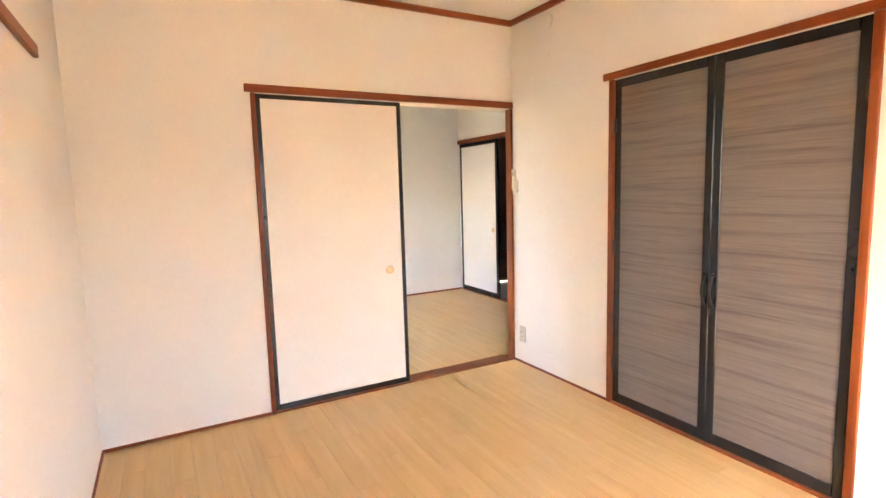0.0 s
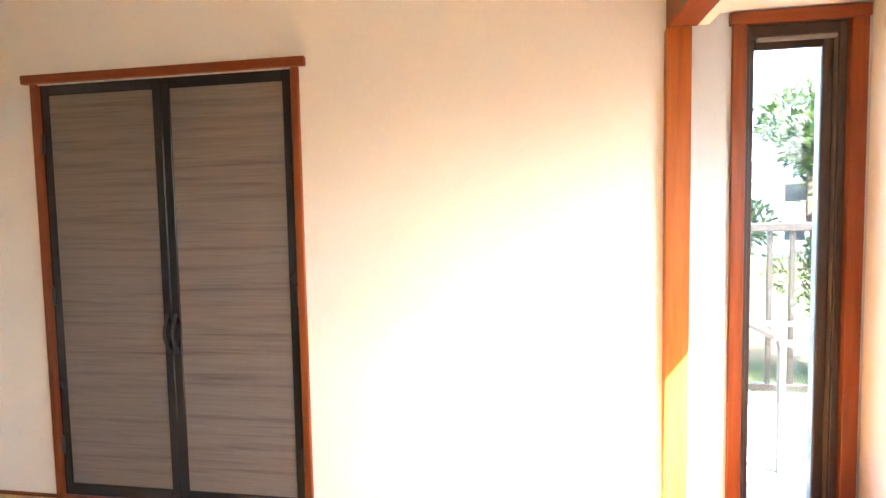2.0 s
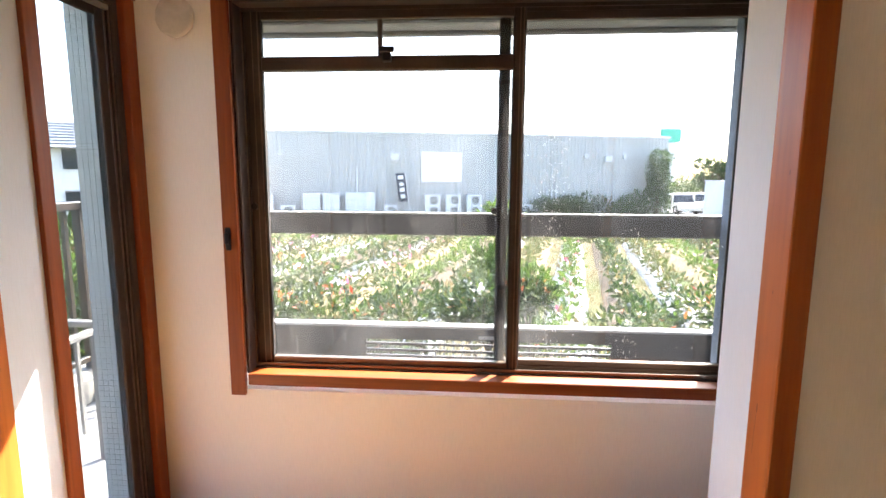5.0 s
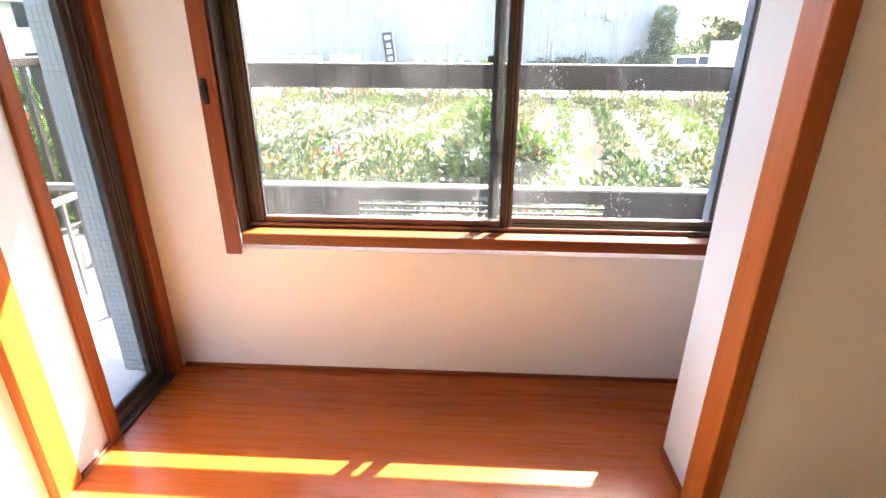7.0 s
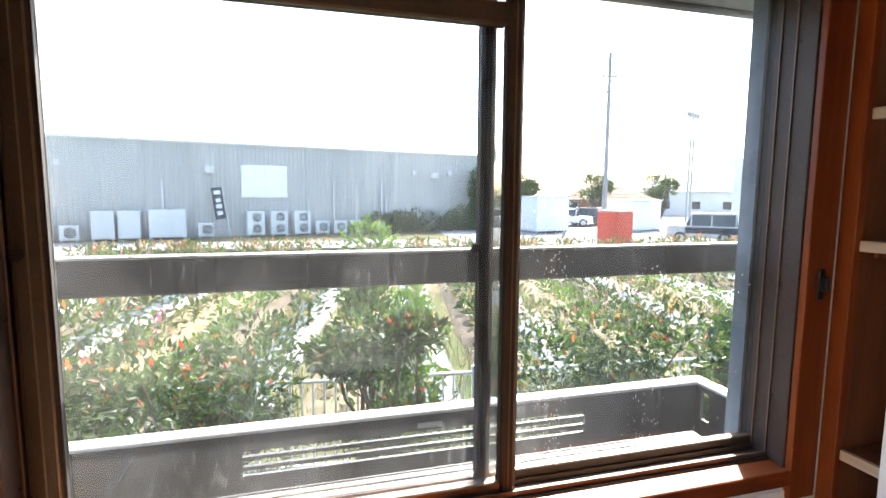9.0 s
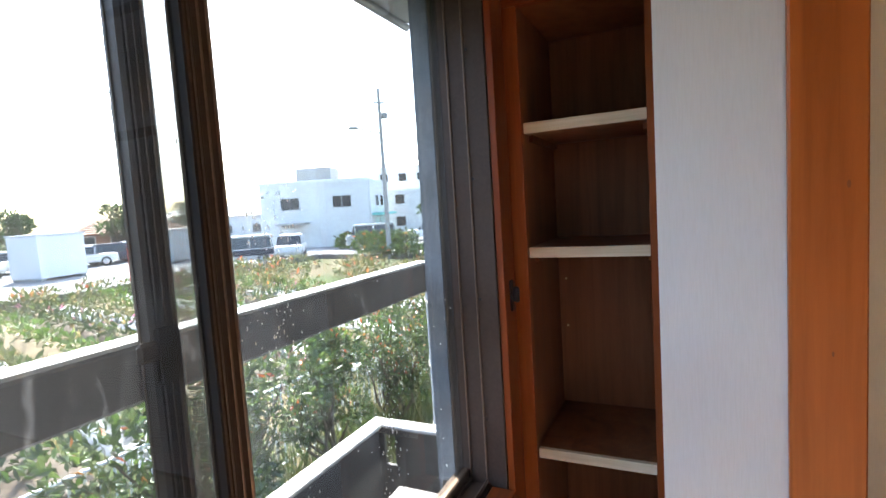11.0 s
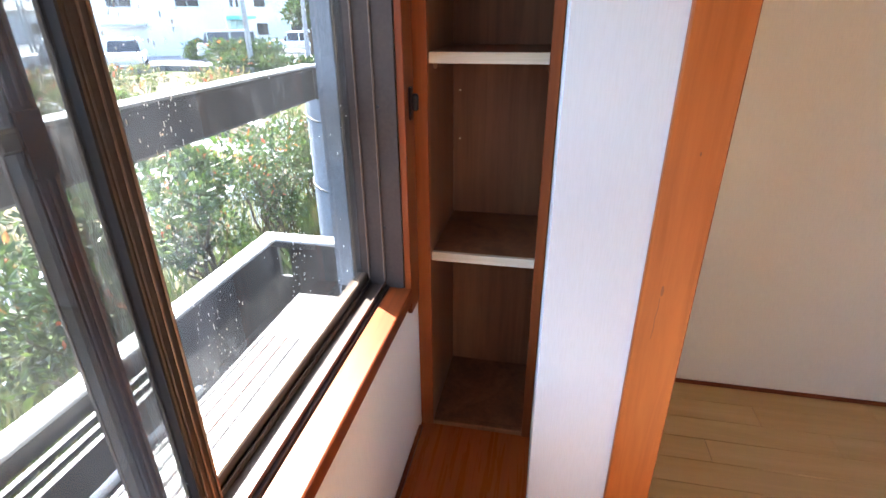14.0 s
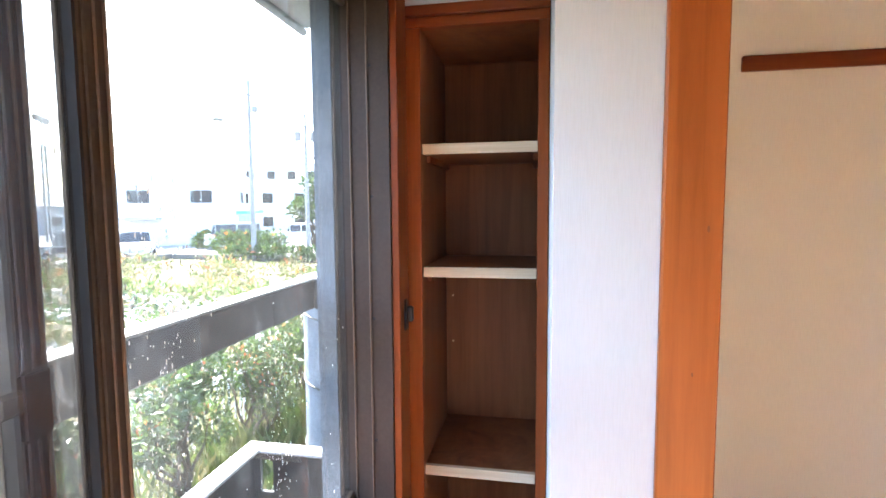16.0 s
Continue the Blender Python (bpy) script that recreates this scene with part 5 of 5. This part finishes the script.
box("meter_box", (0.1, -0.15, 7.6), (0.4, 0.15, 7.9), alu_grey, p2, 0.02)
p2.matrix_basis = pose(-21.0, -17.4, GZ, 0, 0, 140)
p3 = utility_pole("tall grey utility pole with transformers", 8.2, 0.13, ((5.6, 2.2), (7.4, 0.8)), pole_grey)
for sx in (-0.45, 0.45):
    tube("transformer", (sx, 0.0, 6.6), (sx, 0.0, 7.15), 0.2, alu_grey, p3, n=12)
p3.matrix_basis = pose(-25.2, -16.7, GZ, 0, 0, 120)
lt = thing("light_tower", "tall steel lattice floodlight mast", "light mast")
for sx in (-0.5, 0.5):
    tube("leg", (sx, 0, 0), (sx * 0.8, 0, 8.2), 0.10, pole_steel, lt, n=8)
for k in range(5):
    tube("brace", (-0.48, 0, 1.0 + k * 1.4), (0.46, 0, 2.2 + k * 1.4), 0.035, pole_steel, lt, n=6)
tube("top_mast", (0, 0, 8.0), (0, 0, 10.3), 0.07, pole_steel, lt, n=8)
box("head_bar", (-1.2, -0.1, 10.0), (1.2, 0.1, 10.15), pole_steel, lt)
for sx in (-1.1, -0.4, 0.4, 1.1):
    box("floodlight", (sx - 0.25, -0.2, 10.15), (sx + 0.25, 0.2, 10.5), alu_grey, lt, 0.03)
lt.matrix_basis = pose(-31.0, -44.8, GZ, 0, 0, 35)


# two-storey white building with teal awning
def white_building():
    t = thing("shop_building", "two-storey white building with dark windows and teal awning", "building")
    W, D, H = 9.5, 9.0, 5.3
    box("wall", (-W, -D, 0), (0, 0, H), off_white, t, 0.02)
    box("parapet", (-W - 0.06, -D - 0.06, H), (0.06, 0.06, H + 0.18), white_paint, t, 0.02)
    box("roof_hut", (-5.0, -6.5, H + 0.18), (-2.0, -3.5, H + 1.35), concrete, t, 0.03)
    for x in (-8.4, -5.9, -3.5):
        wf = box("window", (x - 0.7, 0, 3.1), (x + 0.7, 0.05, 4.15), ac_white, t, 0.01)
        box("pane", (x - 0.62, 0.05, 3.18), (x - 0.02, 0.06, 4.07), dark_glass, wf)
        box("pane", (x + 0.02, 0.05, 3.18), (x + 0.62, 0.06, 4.07), dark_glass, wf)
    for y in (-2.2, -6.5):
        wf = box("window", (0, y - 0.85, 3.1), (0.05, y + 0.85, 4.2), ac_white, t, 0.01)
        box("pane", (0.05, y - 0.75, 3.18), (0.06, y - 0.02, 4.1), dark_glass, wf)
        box("pane", (0.05, y + 0.02, 3.18), (0.06, y + 0.75, 4.1), dark_glass, wf)
    box("awning", (-9.3, 0, 2.3), (-0.9, 0.9, 2.55), teal_paint, t, 0.03)
    for x in (-8.0, -5.6, -3.2):
        box("shop_door", (x - 0.9, 0, 0.1), (x + 0.9, 0.06, 2.2), make_plain("pale_teal", (0.45, 0.62, 0.58), 0.5), t, 0.01)
    box("porch_roof", (0, -7.5, 1.95), (1.2, -5.0, 2.1), concrete, t, 0.02)
    tube("downpipe", (-0.15, 0.08, 0), (-0.15, 0.08, H), 0.06, white_paint, t, n=8)
    return t


white_building().matrix_basis = pose(-31.3, -26.6, GZ, 0, 0, 27)


def block(label, at, w, d, h, rz, mat, storeys, roof=None, name="distant_building", cols=4):
    t = thing(name, label, "building", group="distant buildings")
    box("wall", (-w / 2, -d / 2, 0), (w / 2, d / 2, h), mat, t, 0.02)
    if roof is None:
        box("roof_edge", (-w / 2 - 0.1, -d / 2 - 0.1, h), (w / 2 + 0.1, d / 2 + 0.1, h + 0.2), white_paint, t, 0.02)
    else:
        bm = bmesh.new()
        o = 0.5
        lo = [bm.verts.new(p) for p in ((-w / 2 - o, -d / 2 - o, h), (w / 2 + o, -d / 2 - o, h), (w / 2 + o, d / 2 + o, h), (-w / 2 - o, d / 2 + o, h))]
        rg = [bm.verts.new(p) for p in ((-w * 0.22, 0, h + 1.5), (w * 0.22, 0, h + 1.5))]
        bm.faces.new((lo[0], lo[1], rg[1], rg[0]))
        bm.faces.new((lo[2], lo[3], rg[0], rg[1]))
        bm.faces.new((lo[1], lo[2], rg[1]))
        bm.faces.new((lo[3], lo[0], rg[0]))
        bm.faces.new(lo[::-1])
        rf = part("roof", bm, roof, t)
        for k in range(1, 9):
            z = h + 1.5 * k / 9
            f = 1 - k / 9
            ww = w * 0.22 + (w * 0.28 + o) * f
            yy = (d / 2 + o) * f
            box("tile_course", (-ww, yy - 0.02, z), (ww, yy + 0.04, z + 0.05), roof, rf)
    for s in range(storeys):
        z = 0.9 + s * h / storeys
        for i in range(cols):
            x = -w / 2 + w * (i + 0.5) / cols
            wf = box("window", (x - 0.55, d / 2, z), (x + 0.55, d / 2 + 0.05, z + 1.1), ac_white, t)
            box("pane", (x - 0.47, d / 2 + 0.05, z + 0.08), (x + 0.47, d / 2 + 0.06, z + 1.02), dark_glass, wf)
    t.matrix_basis = pose(*at, 0, 0, rz)
    return t


block("white three-storey apartment block far behind the road", (-58, -37.5, GZ), 12, 9, 8.0, -65, white_paint, 3, cols=5)
block("low white building behind the shop", (-45, -33, GZ), 9, 7, 4.6, -55, off_white, 2, cols=3)
block("low brown-roofed building behind the car park", (-27, -54, GZ), 9, 8, 2.2, -25, plank_brown, 1, plank_brown)
block("low house behind the car park", (-42, -62, GZ), 14, 8, 3.2, -30, off_white, 1, roof_tile)
block("house with grey tiled roof across the road", (24.5, -23.5, GZ), 12, 8, 3.9, 42, off_white, 2, roof_tile, "tiled_house", 5)
block("house with grey tiled roof across the road", (36, -12.5, GZ), 12, 8, 4.2, 65, off_white, 2, roof_tile, "tiled_house", 4)
p4 = copy_thing(p1, pose(15.5, -15.0, GZ))

for x, y, h, w, s, m, lab in ((-27.5, -17.4, 4.6, 1.5, 41, leaf_green, "round-crowned street tree beside the pole"), (-23.8, -49, 4.6, 1.7, 42, leaf_green, "round-crowned tree behind the car park"),
                              (-33.5, -53, 4.8, 2.2, 43, leaf_green, "flat-topped tree behind the car park"), (-16.0, -50, 4.4, 1.8, 44, leaf_dark, "dark conical tree behind the car park")):
    tree(lab, (x, y, GZ), h, w, 1800, m, s, 0.13, 0.34, "trees", low=0.5)
cl = []
rng = random.Random(9)
for k in range(60):
    u = rng.random()
    cl.append((-10 - 9 * u + rng.uniform(-1, 1), -55 - 4 * u, GZ + rng.uniform(0.8, 2.6), 1.5, 1.3, 1.1, 70))
for k in range(22):
    u = k / 21
    cl.append((-24.2 + 1.0 * u, -22.0 + 4.5 * u, GZ + 0.65, 0.7, 0.6, 0.7, 120))
for k in range(24):
    u = k / 23
    cl.append((-21.2, -19.0 + 8 * u, GZ + 0.35, 0.5, 0.5, 0.4, 90))
for k in range(16):
    cl.append((-27.0 - 0.25 * k, -26.0 - 0.15 * k, GZ + 0.5, 0.5, 0.5, rng.uniform(0.3, 0.7), 80))
for k in range(40):
    u = k / 39
    cl.append((5.5 + 9 * u, -5.2 - 3.5 * u, GZ + 1.1, 0.8, 0.8, 0.9, 160))
tagged(new("far_hedge", leaf_mesh("far_hedge", cl, 0.26, [leaf_green, leaf_red, leaf_light], 19, (1, 0.03, 0.1))), "clipped hedges and far greenery round the car park", "hedge", kind="stuff")

# street and field lie a few degrees askew to the house
ASKEW = Matrix.Translation((1.5, -0.3, 0)) @ pose(0, 0, 0, 0, 0, -4.9) @ Matrix.Translation((-1.5, 0.3, 0))
for o in [o for o in bpy.data.objects if o not in HOUSE and o.parent is None]:
    o.matrix_basis = ASKEW @ o.matrix_basis

# ---- outside of the bay: hood, guard rail, flower box, pier ----
structure(part("window_hood", boxes(((0.316, -1.585, 1.866), (2.62, -1.4755, 2.02)), ((0.316, -1.585, 1.846), (2.62, -1.565, 1.8655)), bevel=0.006), concrete), "plain concrete hood over the window", "hood")
gr = thing("guard_rail", "dark speckled aluminium guard rail outside the window", "guard rail", (1.5, -1.44, 1.13))
bm = boxes(((0.335, -1.585, 1.112), (2.63, -1.545, 1.192)), bevel=0.005)
part("bar", bm, rail_steel, gr)
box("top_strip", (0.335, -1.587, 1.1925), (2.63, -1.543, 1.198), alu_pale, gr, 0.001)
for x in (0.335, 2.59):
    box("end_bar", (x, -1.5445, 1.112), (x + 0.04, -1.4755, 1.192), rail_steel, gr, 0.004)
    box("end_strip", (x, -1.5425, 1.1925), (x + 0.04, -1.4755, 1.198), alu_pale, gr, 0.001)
fb = thing("flower_box", "empty dark grey metal window flower box with slotted front", "flower box", (1.5, -1.5, 0.4))
FX0, FX1, FYO, FZ = 0.320, 2.63, -1.777, 0.700
slots = [(0.776, 1.841, 0.608, 0.624), (0.776, 1.841, 0.579, 0.597), (0.776, 1.841, 0.552, 0.568)]
part("front_panel", wall_cells("x", FYO, FYO + 0.012, FX0, FX1, 0.40, FZ - 0.012, slots), rail_steel, fb)
part("side_panel", wall_cells("y", FX0, FX0 + 0.012, FYO + 0.012, -1.4755, 0.40, FZ - 0.012, [(-1.745, -1.705, 0.555, 0.655)]), rail_steel, fb)
box("side_panel", (FX1 - 0.012, FYO + 0.012, 0.40), (FX1, -1.4755, FZ - 0.012), rail_steel, fb)
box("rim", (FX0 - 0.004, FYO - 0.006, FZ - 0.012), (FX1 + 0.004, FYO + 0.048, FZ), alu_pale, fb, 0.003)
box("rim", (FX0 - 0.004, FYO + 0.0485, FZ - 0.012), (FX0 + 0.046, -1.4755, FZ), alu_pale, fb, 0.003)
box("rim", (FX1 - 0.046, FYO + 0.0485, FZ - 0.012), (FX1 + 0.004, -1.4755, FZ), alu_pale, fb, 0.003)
box("floor_plate", (FX0 + 0.012, FYO + 0.012, 0.44), (FX1 - 0.012, -1.4755, 0.452), rail_steel, fb, 0.002)
box("back_ledge", (0.495, -1.600, 0.585), (FX1 - 0.012, -1.4755, 0.600), alu_grey, fb, 0.002)
for i in range(2):
    tube("cross_tube", (0.85, FYO + 0.10 + 0.05 * i, 0.54), (1.70, FYO + 0.10 + 0.05 * i, 0.54), 0.010, alu_pale, fb, n=8)
box("label_plate", (1.27, FYO + 0.012, 0.632), (1.345, FYO + 0.014, 0.648), alu_pale, fb)
for yy in (-1.590, -1.562, -1.530, -1.500):
    box("ledge_rib", (0.70, yy - 0.004, 0.600), (FX1 - 0.02, yy + 0.004, 0.6025), rail_steel, fb, 0.0015)
# rounded stucco pier with cable ties
pr = thing("garden_pier", "blue-grey rough stucco round pier with cables", "pier", (-0.78, -1.92, GZ))
bm = bmesh.new()
add_tube(bm, (-0.78, -1.92, GZ), (-0.78, -1.92, 1.05), 0.20, n=28)
part("shaft", bm, stucco, pr, smooth=False)
for z in (0.86, 0.52, 0.18, -0.2):
    bm = bmesh.new()
    pv = None
    for k in range(25):
        a = 2 * math.pi * k / 24
        p = Vector((-0.78 + 0.204 * math.cos(a), -1.92 + 0.204 * math.sin(a), z + 0.03 * math.cos(a + 2)))
        if pv is not None:
            add_tube(bm, pv, p, 0.005, n=5, caps=False)
        pv = p
    part("cable", bm, cable_black, pr)
for a in (0.35, 1.1):
    tube("cable", (-0.78 + 0.205 * math.cos(a), -1.92 + 0.205 * math.sin(a), GZ), (-0.78 + 0.205 * math.cos(a), -1.92 + 0.205 * math.sin(a), 1.04), 0.005, cable_black, pr, n=5)
# outer skin of the bay wall
structure(part("wall_outer_stucco", wall_cells("x", -1.4755, -1.4690, -0.3, 2.60, GZ, 2.6, [(0.494, 2.150, 0.60, 1.88)]), stucco), "blue-grey stucco outside of the bay", "wall")

# ---- balcony ----
BFZ = 0.0
structure(part("balcony_floor", boxes(((2.61, -2.6, BFZ - 0.25), (3.85, 2.6, BFZ))), make_plain("balcony_sheet", (0.27, 0.28, 0.285), 0.6, 0, 30.0, 0.15, 0.2)), "pale grey balcony floor", "balcony floor")
structure(part("balcony_kerb", boxes(((3.62, -2.6, BFZ), (3.85, 2.6, 0.15)), ((2.61, -2.6, BFZ), (3.62, -2.42, 0.15)), bevel=0.008), make_plain("kerb_concrete", (0.36, 0.34, 0.30), 0.85, 0, 30.0, 0.2, 0.3)), "worn pale concrete balcony kerb", "kerb")
structure(part("balcony_slab", boxes(((2.61, -2.6, GZ), (3.85, 2.6, BFZ - 0.26))), concrete), "concrete under the balcony", "wall")
br = thing("balcony_railing", "brown-grey aluminium balcony railing with upright bars", "railing", (3.74, -1, 0.15))
box("top_rail", (3.70, -2.55, 1.13), (3.78, 2.6, 1.18), rail_grey, br, 0.006)
box("bottom_rail", (3.72, -2.55, 0.20), (3.76, 2.6, 0.235), rail_grey, br, 0.004)
b0 = box("bar", (3.728, -0.012, 0.235), (3.752, 0.012, 1.13), rail_grey, br)
b0.location.y = -2.5
for i in range(1, 42):
    o = b0.copy()
    scene.collection.objects.link(o)
    o.location.y = -2.5 + i * 0.12
for y in (-2.5, -1.2, 0.1):
    box("post", (3.715, y - 0.03, 0.15), (3.765, y + 0.03, 1.13), rail_grey, br, 0.003)
b2 = thing("balcony_railing", "brown-grey aluminium balcony railing with upright bars", "railing", (3.2, -2.5, 0.15))
box("top_rail", (3.17, -2.54, 1.13), (3.695, -2.46, 1.18), rail_grey, b2, 0.006)
box("bottom_rail", (3.17, -2.52, 0.20), (3.695, -2.48, 0.235), rail_grey, b2, 0.004)
c0 = box("bar", (-0.012, -2.512, 0.235), (0.012, -2.488, 1.13), rail_grey, b2)
c0.location.x = 3.22
for i in range(1, 4):
    o = c0.copy()
    scene.collection.objects.link(o)
    o.location.x = 3.22 + i * 0.12
# low clothes-drying frame
dr = thing("drying_frame", "pale aluminium folding clothes-drying frame on the balcony", "drying frame", (3.3, -1.5, 0))
for y in (-1.78, -1.30):
    box("rail", (3.10, y - 0.02, 0.640), (3.58, y + 0.02, 0.668), alu_grey, dr, 0.004)
for x in (3.11, 3.56):
    box("rail", (x - 0.018, -1.78, 0.612), (x + 0.018, -1.30, 0.639), alu_grey, dr, 0.004)
    for y in (-1.76, -1.32):
        box("leg", (x - 0.014, y - 0.014, 0.0), (x + 0.014, y + 0.014, 0.612), alu_grey, dr, 0.003)
for i in range(5):
    box("bar", (3.08 + i * 0.11, -1.765, 0.12), (3.095 + i * 0.11, -1.75, 0.61), alu_grey, dr)
tube("clothes_pole", (3.02, -1.42, 0.69), (3.62, -1.62, 0.69), 0.016, white_paint, dr, n=10)
# mosaic tiled edge of the outer reveal beside the narrow window
tw = thing("tiled_reveal", "outer reveal faced with small pale grey mosaic tiles", "tiled edge", (2.58, -1.20, 0), kind="structure")
box("bed", (2.576, -1.2190, 0.1), (2.656, -1.2050, 1.886), concrete, tw)
tm = bpy.data.meshes.new("tile")
bm = bmesh.new()
add_box(bm, (0.0, 0.0, 0.0), (0.0175, 0.003, 0.0175))
bm.to_mesh(tm)
bm.free()
tm.materials.append(tile_grey)
for k in range(90):
    for i in range(4):
        o = new("tile", tm)
        o.parent = tw
        o.matrix_parent_inverse = tw.matrix_basis.inverted()
        o.location = (2.578 + i * 0.019, -1.2050, 0.11 + k * 0.0195)

hr = thing("hanging_ring", "white hanging laundry ring on a wall bracket", "ring", (2.61, -0.90, 1.80))
box("plate", (2.601, -0.925, 1.80), (2.608, -0.875, 1.90), white_paint, hr, 0.002)
tube("arm", (2.608, -0.90, 1.86), (2.72, -0.98, 1.82), 0.007, white_paint, hr, n=8)
_rb = bmesh.new()
_pv = None
for _k in range(19):
    _a = 2 * math.pi * _k / 18
    _p = Vector((2.72, -0.98 + 0.035 * math.sin(_a), 1.785 + 0.035 * math.cos(_a)))
    if _pv is not None:
        add_tube(_rb, _pv, _p, 0.005, n=6, caps=False)
    _pv = _p
part("ring", _rb, white_paint, hr)

# ---- floor boards, last ----
def boards(base, x0, x1, y0, y1, width, length, name, mat):
    """Staggered boards along y, each a bevelled piece on a shared mesh."""
    rng = random.Random(5)
    shared = {}
    n = int(math.ceil((x1 - x0) / width))
    for i in range(n):
        xa, xb = x0 + i * width, min(x1, x0 + (i + 1) * width)
        y = y0 - (0.0, 0.45, 0.22, 0.68)[i % 4] * length
        while y < y1:
            a, b = max(y, y0), min(y + length, y1)
            y += length
            if b - a < 0.03:
                continue
            key = (round(xb - xa, 3), round(b - a, 3))
            if key not in shared:
                w, l = key
                bm = bmesh.new()
                add_box(bm, (0.0004, 0.0004, -0.010), (w - 0.0004, l - 0.0004, 0.0))
                bmesh.ops.bevel(bm, geom=[e for e in bm.edges if all(v.co.z > -0.001 for v in e.verts)], offset=0.0012, segments=1, affect="EDGES")
                me = bpy.data.meshes.new(name)
                bmesh.ops.recalc_face_normals(bm, faces=bm.faces)
                bm.to_mesh(me)
                bm.free()
                me.materials.append(mat)
                shared[key] = me
            ob = new(name, shared[key])
            ob.parent = base
            ob.location = (xa, a, rng.uniform(-0.0003, 0.0))


boards(bpy.data.objects["floor_base"], XW, XE, -0.634, YN - 0.006, 0.1, 0.91, "board", plank_wood)
boards(bpy.data.objects["floor_next_base"], 0.6, IXE - 0.006, YN + 0.126, IYN, 0.1, 0.91, "board", plank_wood)
